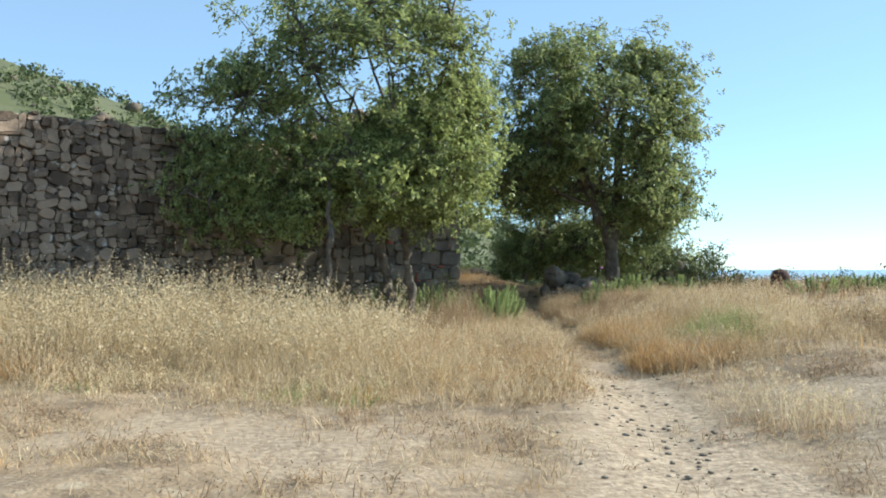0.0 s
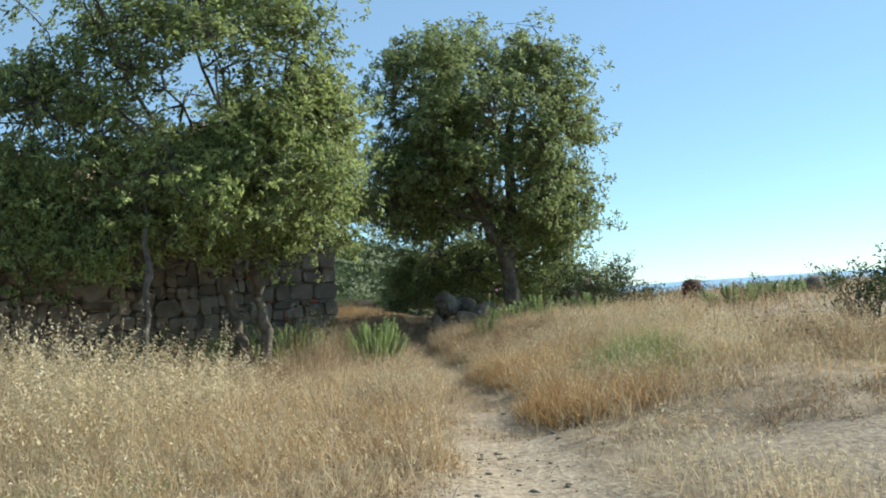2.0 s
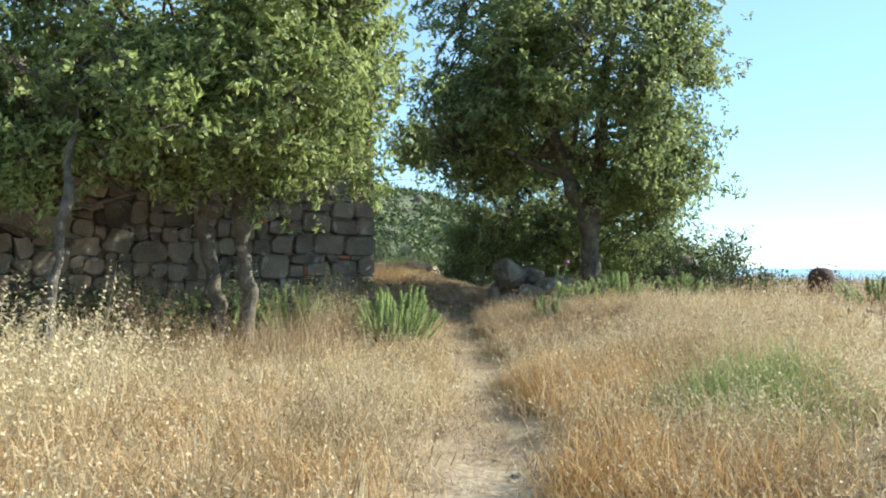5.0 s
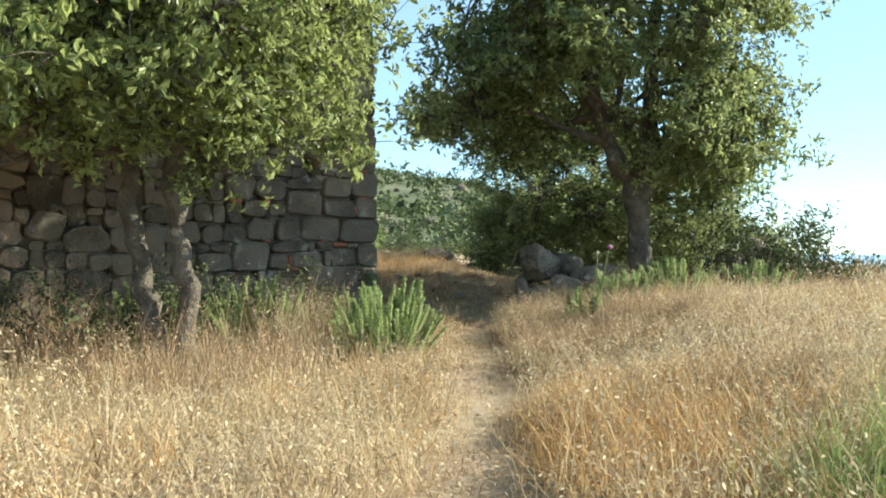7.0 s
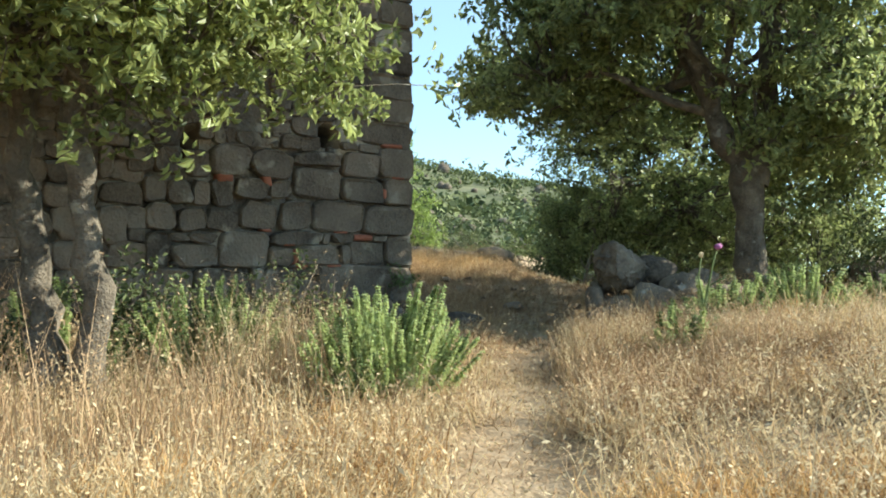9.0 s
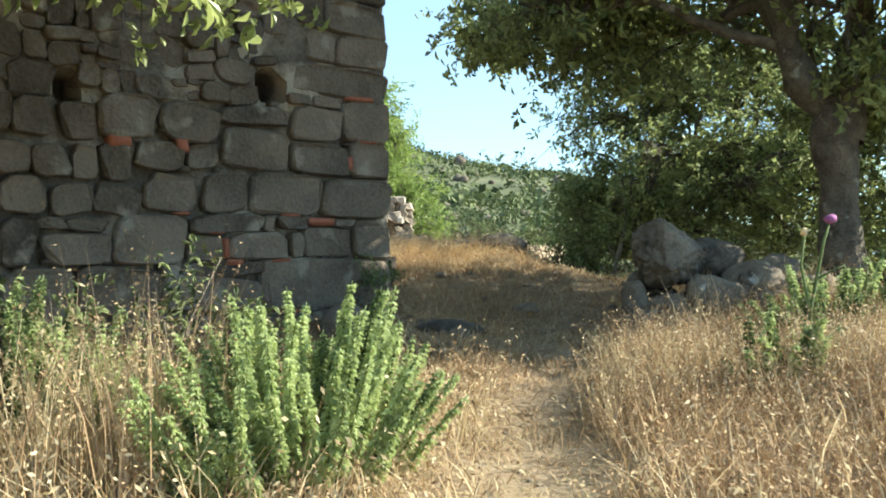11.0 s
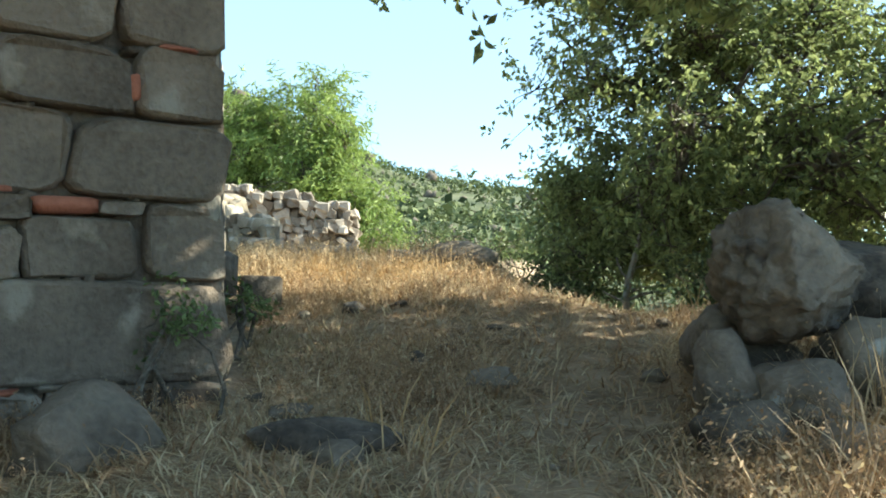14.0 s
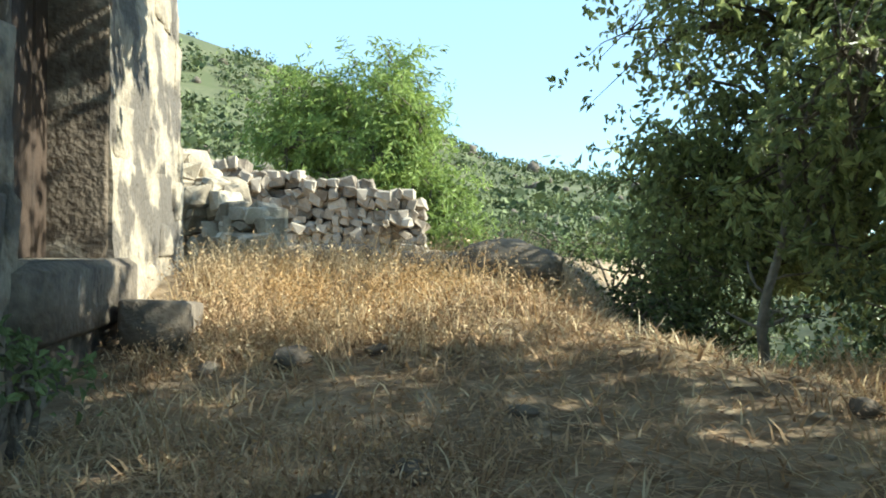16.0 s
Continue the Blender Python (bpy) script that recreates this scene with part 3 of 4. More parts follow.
def bent(a, b, r, amp, n=7):
    a, b = np.array(a, float), np.array(b, float)
    t = np.linspace(0, 1, n)[:, None]
    p = a + (b - a) * t
    w = np.sin(t * np.pi) * amp
    p += w * r.normal(size=3) + np.sin(t * 2 * np.pi) * amp * 0.5 * r.normal(size=3)
    p[:, 2] += (np.sin(t * np.pi) * amp * 0.6)[:, 0]
    return p


def tree(name, label, stems, ellipsoids, clumps, each, spread, size, mat, bark, seed, gap=-0.3, limbs=14, lobed=True, droop=0.2, tuft=18, wide=0.25):
    """stems: lists of points with radii from the ground to the fork."""
    r = np.random.default_rng(seed)
    root = tagged(new(name), label, "tree")
    tops = []
    for pts in stems:
        t = Tris()
        p = np.array([q[:3] for q in pts], float)
        k = np.linspace(0, 1, len(p))
        kk = np.linspace(0, 1, 4 * len(p))
        fine = np.stack([np.interp(kk, k, p[:, i]) for i in range(3)], 1)
        fine[1:-1] = (fine[:-2] + fine[1:-1] * 2 + fine[2:]) / 4
        rad = np.interp(kk, k, [q[3] for q in pts]) * (1 + 0.11 * r.normal(size=len(kk)))
        fine[1:-1, :2] += r.normal(0, 0.022, (len(kk) - 2, 2))
        rad[:2] *= 1.3
        tube(t, fine, rad, 11)
        part("trunk", t.mesh("trunk", bark, True), root)
        tops.append((fine, rad))
    pts, boughs = crown_points(ellipsoids, clumps, r, gap, 0.35, tuft, wide)
    centre = np.mean([e[0] for e in ellipsoids], 0)
    heart = boughs[::tuft]
    chosen = [heart[r.integers(len(heart))]]
    for _ in range(limbs - 1):
        d = np.min([np.linalg.norm(heart - c, axis=1) for c in chosen], 0)
        chosen.append(heart[np.argmax(d * (0.6 + 0.4 * r.random(len(heart))))])
    along = []
    main = [q for q in tops if q[1][-1] > 0.055] or tops
    for c in chosen:
        fine, rad = main[np.argmin([np.linalg.norm(f[-1] - c) for f, _ in main])]
        i = len(fine) - 1 - r.integers(0, max(1, len(fine) // 4))
        line = bent(fine[i], fine[i] + (c - fine[i]) * 0.85, r, 0.2)
        t = Tris()
        r0 = rad[i] * (0.45 + 0.2 * r.random())
        tube(t, line, np.linspace(r0, 0.015, len(line)), 7)
        part("limb", t.mesh("limb", bark, True), root)
        along.append(line[2:])
    along = np.concatenate(along)
    tw = Tris()
    for c in boughs[::tuft]:
        a = along[np.argmin(np.linalg.norm(along - c, axis=1))]
        tube(tw, bent(a, c, r, 0.12, 5), (0.026, 0.021, 0.017, 0.013, 0.009), 5)
    for c, b in zip(pts[::3], boughs[::3]):
        tube(tw, bent(b, c, r, 0.03, 3), (0.009, 0.006, 0.003), 3)
    part("twigwork", tw.mesh("twigwork", bark, True), root)["kind"] = "stuff"
    v, f = leaves_at(pts, each, spread, size, r, centre, lobed, droop)
    part("crown", mesh_of("crown", v, f, mat), root)
    return root


tree("oak_tree", "leafy multi-stemmed oak tree standing before the stone wall",
     [[(-2.1, 15.1, 0.3, 0.055), (-2.05, 15.2, 1.2, 0.05), (-2.0, 15.4, 2.2, 0.045), (-2.1, 15.9, 3.2, 0.03)],
      [(-0.92, 17.6, 0.3, 0.12), (-1.1, 17.7, 1.0, 0.1), (-1.3, 17.7, 1.8, 0.09), (-1.2, 17.4, 3.2, 0.08)],
      [(-0.68, 17.6, 0.3, 0.11), (-0.66, 17.6, 1.2, 0.1), (-0.78, 17.5, 2.2, 0.09), (-0.5, 17.2, 3.4, 0.08)]],
     [((-1.6, 17.0, 5.2), (2.2, 1.8, 2.1)), ((-3.7, 16.8, 4.4), (1.5, 1.5, 1.8)), ((0.3, 17.3, 3.9), (1.2, 1.3, 1.35)), ((0.7, 17.9, 3.5), (0.75, 0.7, 0.5)), ((-2.4, 16.4, 3.1), (1.8, 1.2, 0.8)),
      ((-0.9, 16.4, 3.2), (1.5, 1.2, 0.95)), ((-4.2, 16.6, 3.0), (1.1, 1.2, 0.8)), ((-1.3, 18.6, 3.7), (1.5, 1.3, 1.2)), ((-1.0, 17.0, 6.6), (1.5, 1.4, 1.1)), ((-3.4, 17.0, 6.0), (1.1, 1.2, 1.0)),
      # The lobes at y 18.9, 20.0 and 20.1 are added to shade the wall.
      ((0.1, 17.2, 5.5), (0.85, 1.2, 1.1)), ((-0.5, 18.8, 3.0), (1.0, 0.7, 0.5)), ((-0.2, 18.9, 4.4), (1.3, 1.1, 1.2)), ((-0.8, 20.0, 3.95), (1.0, 0.6, 0.65)), ((0.3, 20.1, 4.4), (0.85, 0.6, 0.6)), ((0.1, 19.7, 3.05), (0.5, 0.5, 0.3)), ((-0.2, 17.4, 2.5), (0.3, 0.3, 0.35)), ((-1.5, 16.6, 2.35), (0.35, 0.3, 0.4)), ((-2.8, 15.9, 2.35), (0.4, 0.3, 0.4)), ((-3.9, 16.0, 2.4), (0.4, 0.4, 0.4)), ((0.8, 18.3, 2.75), (0.3, 0.3, 0.3))],
     9600, 10, 0.035, 0.092, M_OAK, M_BARK, 3, -0.17, 22)
tree("oak_tree", "large dark green oak tree beside the footpath",
     [[(4.72, 23.7, 0.55, 0.21), (4.68, 23.7, 1.4, 0.185), (4.6, 23.7, 2.45, 0.19), (4.2, 23.6, 2.95, 0.14), (3.8, 23.4, 4.1, 0.12)],
      [(4.62, 23.7, 2.3, 0.16), (4.8, 23.75, 3.2, 0.14), (4.9, 23.8, 4.6, 0.12)]],
     [((4.4, 23.6, 6.2), (2.2, 2.1, 1.9)), ((6.0, 23.5, 4.6), (1.3, 1.7, 1.8)), ((2.7, 23.2, 5.2), (1.35, 1.6, 1.6)), ((2.9, 23.4, 6.8), (1.2, 1.3, 1.1)), ((5.7, 23.4, 6.6), (1.15, 1.3, 1.05)),
      # Lobes (3.8, 21.7), (5.3, 25.2), (5.6, 24.6) are added to shade wall and ground.
      ((3.4, 22.2, 4.7), (1.4, 1.2, 1.0)), ((3.8, 21.7, 6.2), (1.3, 1.0, 1.2)), ((6.3, 23.8, 3.2), (0.95, 1.1, 0.95)), ((5.3, 23.0, 3.2), (1.2, 0.9, 0.65)), ((5.3, 25.2, 4.2), (1.8, 1.3, 1.6)), ((3.2, 25.0, 4.2), (1.5, 1.2, 1.2)),
      ((2.3, 24.6, 3.6), (0.9, 0.9, 0.6)), ((2.0, 23.4, 4.3), (0.9, 1.2, 1.1)), ((1.5, 25.9, 3.85), (0.75, 0.7, 0.4)), ((0.9, 25.9, 4.1), (0.55, 0.6, 0.4)), ((1.65, 26.0, 3.5), (0.4, 0.4, 0.22)), ((1.55, 26.0, 3.65), (0.5, 0.5, 0.3)), ((1.1, 26.0, 3.95), (0.5, 0.5, 0.3)), ((5.6, 24.6, 2.6), (1.0, 0.9, 0.55))],
     8400, 10, 0.035, 0.105, M_OAKDARK, M_BARK, 5, -0.14, 24)
tree("oak_tree", "low spreading oak with pale stems on the slope",
     [[(4.4, 28.8, 0.1, 0.12), (4.3, 28.8, 1.6, 0.1), (4.4, 28.7, 2.8, 0.08)]],
     [((4.0, 29.3, 3.2), (2.4, 1.6, 1.9)), ((5.9, 28.7, 2.7), (1.6, 1.6, 1.8)), ((3.0, 29.1, 1.9), (1.4, 1.1, 1.1)), ((5.7, 27.1, 2.2), (1.3, 1.2, 1.2)), ((7.2, 27.6, 1.4), (1.2, 1.2, 0.7)), ((4.3, 29.0, 1.6), (1.6, 1.0, 0.9)), ((3.1, 29.2, 4.0), (1.3, 1.0, 1.1)), ((2.6, 29.4, 1.8), (0.9, 0.8, 0.9)), ((3.4, 27.5, 1.9), (0.8, 0.7, 0.9)), ((4.3, 27.2, 2.2), (0.8, 0.8, 0.9)), ((3.4, 29.2, 2.6), (1.2, 0.8, 1.0)), ((3.6, 29.3, 4.3), (1.4, 1.0, 1.1))],
     8200, 10, 0.035, 0.08, M_OAKDARK, M_BARK, 8, -0.28, 16)
tree("willow_leaved_tree", "light green feathery tree behind the ruined wall",
     [[(-5.6, 42.5, 0.6, 0.14), (-5.6, 42.5, 2.2, 0.11), (-5.3, 42.5, 3.4, 0.09)], [(-6.2, 42.8, 0.6, 0.13), (-6.5, 42.8, 2.4, 0.1), (-7.0, 42.8, 3.6, 0.08)]],
     [((-5.6, 42.6, 5.3), (1.55, 1.5, 1.5)), ((-7.5, 42.8, 4.9), (1.2, 1.3, 1.4)), ((-4.5, 42.3, 4.1), (1.1, 1.3, 1.9)), ((-6.3, 42.2, 3.4), (2.2, 1.4, 1.5)), ((-3.9, 42.0, 2.4), (0.9, 1.0, 1.5)), ((-3.0, 41.5, 1.5), (0.9, 1.0, 0.9)), ((-8.0, 42.8, 3.2), (1.0, 1.0, 1.2))],
     3400, 10, 0.06, 0.19, M_WILLOW, M_BARK, 11, -0.2, 14, lobed=False, droop=0.9, tuft=14, wide=0.33)


def bush(name, label, c, rad, clumps, each, mat, seed, size=0.06, spread=0.12, lobed=True):
    r = np.random.default_rng(seed)
    root = tagged(new(name), label, "bush")
    pts, _ = crown_points([(c, rad)], clumps * 2, r, -0.3 if max(rad) > 0.3 else -2, tuft=8, wide=min(0.16, rad[0] * 0.6))
    g = float(height(c[0], c[1]))
    pts[:, 2] = np.maximum(pts[:, 2], g + 0.08)
    st = Tris()
    for p in pts[::6]:
        tube(st, bent((c[0] + r.normal() * 0.12, c[1] + r.normal() * 0.12, g - 0.05), p, r, 0.1, 5), (0.016, 0.012, 0.01, 0.007, 0.004), 5)
    part("stemwork", st.mesh("stemwork", M_BARK, True), root)["kind"] = "stuff"
    v, f = leaves_at(pts, max(5, each // 4), spread * 0.4, size, r, c, lobed)
    part("leaves", mesh_of("leaves", v, f, mat), root)
    return root


bush("round_bush", "grey-green thorny bush beside the oak", (6.9, 24.0, 1.5), (1.1, 0.9, 0.75), 130, 45, M_OLIVE, 21, 0.07)
# Added in the low sun's way to shade the ground beside the path.
bush("round_bush", "dense dark bush under the oak", (5.8, 25.4, 1.3), (0.9, 1.0, 0.85), 220, 40, M_OAKDARK, 23, 0.07)
bush("round_bush", "grey-green bush on the bank", (8.3, 14.9, 1.25), (0.6, 0.6, 0.5), 60, 40, M_OLIVE, 24, 0.06)
bush("round_bush", "grey-green thorny bush beside the oak", (8.3, 25.2, 1.3), (1.0, 0.8, 0.6), 100, 40, M_OLIVE, 22, 0.07)
for i, (x, y, z, rr) in enumerate(((2.1, 29.3, 0.9, 0.8), (1.6, 29.8, 0.9, 0.9), (1.9, 28.3, 0.65, 0.4), (0.9, 31.5, 0.9, 1.0), (3.6, 26.4, 1.1, 0.6), (-0.6, 37.5, 1.3, 1.0), (0.7, 36, 0.7, 1.2), (2.2, 34, 0.3, 1.3), (5.5, 31.0, 1.0, 1.3), (7.2, 31.0, 1.0, 1.3))):
    bush("scrub_bush", "grey-green scrub bush on the slope", (x, y, z), (rr, rr, rr * 0.75), 90, 42, M_OLIVE if i % 3 else M_SHRUB, 30 + i, 0.06)
for i, (x, y, z, rr) in enumerate(((-0.9, 18.9, 0.75, 0.7), (-1.9, 17.6, 0.7, 0.7), (0.1, 19.8, 0.7, 0.5), (-2.9, 16.4, 0.7, 0.7))):
    bush("leafy_bush", "dark green leafy undergrowth below the wall", (x, y, z), (rr, rr * 0.7, 0.38), 52, 36, M_OLIVE, 50 + i, 0.065)
bush("wall_plant", "green wild plant growing from the wall's corner", (0.33, 22.67, 1.05), (0.1, 0.1, 0.2), 18, 20, M_SHRUB, 58, 0.045, 0.06)
bush("wall_plant", "green wild plant at the foot of the pale flank wall", (0.2, 23.8, 0.93), (0.1, 0.14, 0.16), 14, 20, M_SHRUB, 59, 0.05, 0.06)


def dead_sapling(x, y, top):
    """A bare grey stem with broken side twigs."""
    r = np.random.default_rng(14)
    root = tagged(new("dead_sapling"), "bare pale grey dead sapling before the dark oak", "sapling")
    g = float(height(x, y))
    line = bent((x + 0.06, y, g - 0.05), (x, y, top), r, 0.06, 9)
    t = Tris()
    tube(t, line, np.linspace(0.045, 0.012, 9), 8)
    part("stem", t.mesh("stem", M_PALEBARK, True), root)
    for i in range(9):
        a, k = r.random() * 6.283, 2 + r.integers(0, 6)
        ln = 0.15 + 0.3 * r.random()
        t = Tris()
        tube(t, bent(line[k], line[k] + np.array([math.cos(a) * ln, math.sin(a) * ln * 0.6, 0.05 + 0.15 * r.random()]), r, 0.04, 5), np.linspace(0.014, 0.004, 5), 5)
        part("twig", t.mesh("twig", M_PALEBARK, True), root)


dead_sapling(2.64, 27.7, 2.3)


def spike_shrub(name, label, c, rx, ry, spikes, hgt, seed, pale=0.6, gap=0.032, leaf=1.0):
    """A herb of upright stems with whorls of small woolly leaves."""
    r = np.random.default_rng(seed)
    root = tagged(new(name), label, "shrub", "horehound shrubs")
    st = Tris()
    P, Nn, A, S = [[], []], [[], []], [[], []], [[], []]
    for _ in range(spikes):
        a, q = r.random() * 6.283, math.sqrt(r.random())
        x, y = c[0] + rx * q * math.cos(a), c[1] + ry * q * math.sin(a)
        g = float(height(x, y))
        h = hgt * (1.05 - 0.45 * q * q) * (0.75 + 0.4 * r.random())
        lean_ = np.array([math.cos(a) * q, math.sin(a) * q]) * 0.28 * h + r.normal(0, 0.05, 2) * h
        base = np.array([c[0] + (x - c[0]) * 0.6, c[1] + (y - c[1]) * 0.6, g - 0.03])
        top = np.array([x + lean_[0] * 0.5, y + lean_[1] * 0.5, g + h])
        line = bent(base, top, r, 0.03 * h, 6)
        tube(st, line, np.linspace(0.008, 0.003, 6), 4)
        kind = 1 if r.random() < pale else 0
        n = int(h / gap)
        for k in range(n):
            t = 0.22 + 0.78 * k / n
            p = np.array([np.interp(t * 5, range(6), line[:, i]) for i in range(3)])
            size = leaf * (0.062 - 0.03 * t) * (0.8 + 0.4 * r.random())
            for j in range(10):
                an = j * 0.6283 + k * 0.4 + r.normal(0, 0.15)
                d = np.array([math.cos(an), math.sin(an), 0.45 - 0.2 * t])
                P[kind].append(p); A[kind].append(d); S[kind].append(size)
                Nn[kind].append(np.array([d[0] * 0.5, d[1] * 0.5, 0.8]) + r.normal(0, 0.25, 3))
    part("stemwork", st.mesh("stemwork", M_SHRUB, True), root)["kind"] = "stuff"
    for kind, mat, nm in ((0, M_SHRUB, "leaves"), (1, M_SHRUBTIP, "young_leaves")):
        if P[kind]:
            v, f = leaf_array(np.array(P[kind]), np.array(Nn[kind]), np.array(A[kind]), np.array(S[kind]))
            part(nm, mesh_of(nm, v, f, mat), root)["kind"] = "stuff"
    return root


spike_shrub("horehound_shrub", "pale green woolly-leaved shrub of upright spikes by the path", (1.14, 18.5), 0.68, 0.78, 100, 0.76, 1, 0.92, 0.025, 0.85)
spike_shrub("horehound_shrub", "pale green woolly-leaved shrub in the shade of the wall", (-0.25, 18.5), 0.6, 0.4, 55, 0.8, 2, 0.55, 0.026, 0.8)
spike_shrub("horehound_shrub", "pale green woolly-leaved shrub below the wall", (-1.2, 18.0), 0.6, 0.4, 45, 0.75, 3, 0.3)
spike_shrub("horehound_shrub", "pale green woolly-leaved shrub at the oak's foot", (3.95, 21.3), 0.6, 0.4, 50, 0.5, 4)
spike_shrub("horehound_shrub", "pale green woolly-leaved shrub at the oak's foot", (4.9, 22.0), 0.6, 0.4, 45, 0.5, 5)
spike_shrub("horehound_shrub", "pale green woolly-leaved shrub in dry grass", (6.2, 22.6), 0.8, 0.5, 45, 0.45, 6)
spike_shrub("horehound_shrub", "pale green woolly-leaved shrub in dry grass", (3.4, 19.9), 0.3, 0.25, 18, 0.45, 7)
for i in range(5):
    spike_shrub("horehound_shrub", "pale green woolly-leaved shrub in dry grass", (9.5 + i * 1.7, 22 + 2.2 * i), 0.9, 0.6, 36, 0.5, 10 + i)


# ---- boulders and loose stones ----
def boulder(x, y, z, sx, sy, sz, seed, rz=0.0, label="grey lichen-spotted boulder beside the path", mat=None, name="boulder", sub=3):
    ob = new(name, boulder_mesh(name, mat or M_LICHEN, seed, sub))
    ob.matrix_basis = pose(x, y, z, 0, 0, rz) @ Matrix.Diagonal((sx, sy, sz, 1))
    return tagged(ob, label, "rock", "loose stones along the path")


boulder(3.0, 22.8, 1.2, 0.7, 0.62, 0.56, 1, 20, sub=4)
boulder(3.42, 23.2, 1.12, 0.6, 0.5, 0.45, 4, 30)
boulder(3.35, 22.65, 0.8, 0.5, 0.5, 0.46, 2, 60)
boulder(2.98, 22.45, 0.68, 0.36, 0.36, 0.42, 3)
boulder(2.72, 22.7, 0.74, 0.3, 0.35, 0.4, 22, 10)
boulder(2.82, 23.1, 0.85, 0.5, 0.5, 0.4, 12)
boulder(2.66, 22.25, 0.6, 0.24, 0.22, 0.24, 23)
boulder(3.05, 22.05, 0.62, 0.3, 0.24, 0.22, 24)
boulder(3.75, 23.0, 0.95, 0.55, 0.5, 0.45, 5, 80)
boulder(4.0, 23.4, 1.02, 0.5, 0.45, 0.42, 6, 10)
boulder(4.3, 22.9, 0.88, 0.4, 0.4, 0.34, 7, 50)
boulder(6.35, 24.5, 1.1, 0.55, 0.5, 0.7, 8, 0, "dark rough boulder under the bush")
boulder(6.9, 25.1, 1.25, 0.7, 0.5, 0.8, 9, 40, "dark rough boulder under the bush")
boulder(6.5, 23.9, 0.8, 0.6, 0.4, 0.36, 10, 40, "pale stone in the dry grass")
boulder(1.85, 25.5, 0.82, 0.9, 0.5, 0.26, 11, 150, "flat worn bedrock edge of the mound")
boulder(1.15, 22.2, 0.53, 0.58, 0.44, 0.22, 13, 10, "flat grey slab beside the path")
boulder(1.2, 21.35, 0.36, 0.4, 0.3, 0.2, 14, 70, "flat grey slab beside the path")
boulder(0.32, 21.95, 0.47, 0.56, 0.5, 0.6, 15, 40, "lichen-spotted stone at the wall's foot")
boulder(-0.25, 21.35, 0.45, 0.6, 0.5, 0.55, 16, 50, "lichen-spotted stone at the wall's foot")
boulder(0.62, 22.9, 0.56, 0.16, 0.14, 0.12, 17, 0, "small stone by the wall")
boulder(0.85, 22.7, 0.55, 0.25, 0.16, 0.1, 18, 30, "small stone by the wall")
boulder(-0.45, 27.7, 1.25, 1.3, 0.6, 0.3, 19, 12, "flat pale rock on the mound")
boulder(1.05, 26.8, 1.2, 0.9, 0.6, 0.42, 20, 160, "pale weathered rock on the mound")
boulder(0.55, 26.9, 1.2, 0.5, 0.5, 0.36, 21, 60, "pale weathered rock on the mound")
boulder(0.45, 21.2, 0.35, 0.3, 0.25, 0.2, 25, 0, "small stone by the path")
boulder(4.9, 19.7, 0.62, 0.5, 0.4, 0.2, 26, 0, "flat stone in the dry grass")
boulder(-3.85, 6.1, 0.18, 0.22, 0.18, 0.1, 27, 0, "pale stone on trampled ground")
pile = np.random.default_rng(77)
for i in range(26):
    x = 2.6 + 1.6 * pile.random()
    y = 22.2 + 0.3 * (x - 2.6) + 0.9 * pile.random()
    q = 0.12 + 0.17 * pile.random()
    boulder(x, y, float(height(x, y)) + q * 0.25 + 0.12 * pile.random(), q * 1.3, q, q * 0.9, 200 + i, 360 * pile.random(), "small grey stone in the boulder heap", name="heap_stone")
for i in range(22):
    x, y = -0.2 + 3.6 * pile.random(), 20.3 + 5.2 * pile.random()
    q = 0.07 + 0.13 * pile.random() ** 2
    if abs(x - 2.15) > 0.35:
        boulder(x, y, float(height(x, y)) + q * 0.12, q * 1.5, q, q * 0.7, 240 + i, 360 * pile.random(), "small grey stone lying in dry litter", name="loose_stone")
step = new("step_block", stone_mesh("step_block", M_LICHEN, 90, 0.03, 0.08))
step.matrix_basis = pose(-0.2, 25.15, 0.99, 0, 3, 111) @ Matrix.Diagonal((0.52, 0.3, 0.24, 1))
tagged(step, "dark worn stone step below the doorway", "step")

M_RUIN = material("ruin_rubble", (0.15, 0.12, 0.09), (0.46, 0.39, 0.31), 4, 35, 0.95, 0.8, obj=0.6, island=0.4)
M_PALE = material("pale_rubble", (0.2, 0.165, 0.12), (0.5, 0.43, 0.33), 4, 40, 0.95, 0.8, obj=0.5)
# stones lying on the path
peb = Tris()
pr_, pf = raw(boulder_mesh("pebble_form", M_LICHEN, 33, 1, 0.3))
for i in range(420):
    if i < 110:
        x, y = rng.normal(1.75, 0.24), 5.5 + 4.5 * rng.random()
        s = 0.018 + 0.04 * rng.random() ** 2
    else:
        y = 2 + 24 * rng.random()
        x = path_x(y) + rng.normal(0, 0.45)
        s = 0.012 + 0.045 * rng.random() ** 3
    a = rng.random() * 6.28
    q = pr_ * np.array([s * 1.5, s, s * 0.55])
    q = np.c_[q[:, 0] * math.cos(a) - q[:, 1] * math.sin(a), q[:, 0] * math.sin(a) + q[:, 1] * math.cos(a), q[:, 2]]
    peb.add(q + np.array([x, y, float(height(x, y)) + s * 0.15]), pf)
tagged(new("pebbles", peb.mesh("pebbles", M_PALE, True)), "small brown stones scattered on the path", "pebbles", kind="stuff")




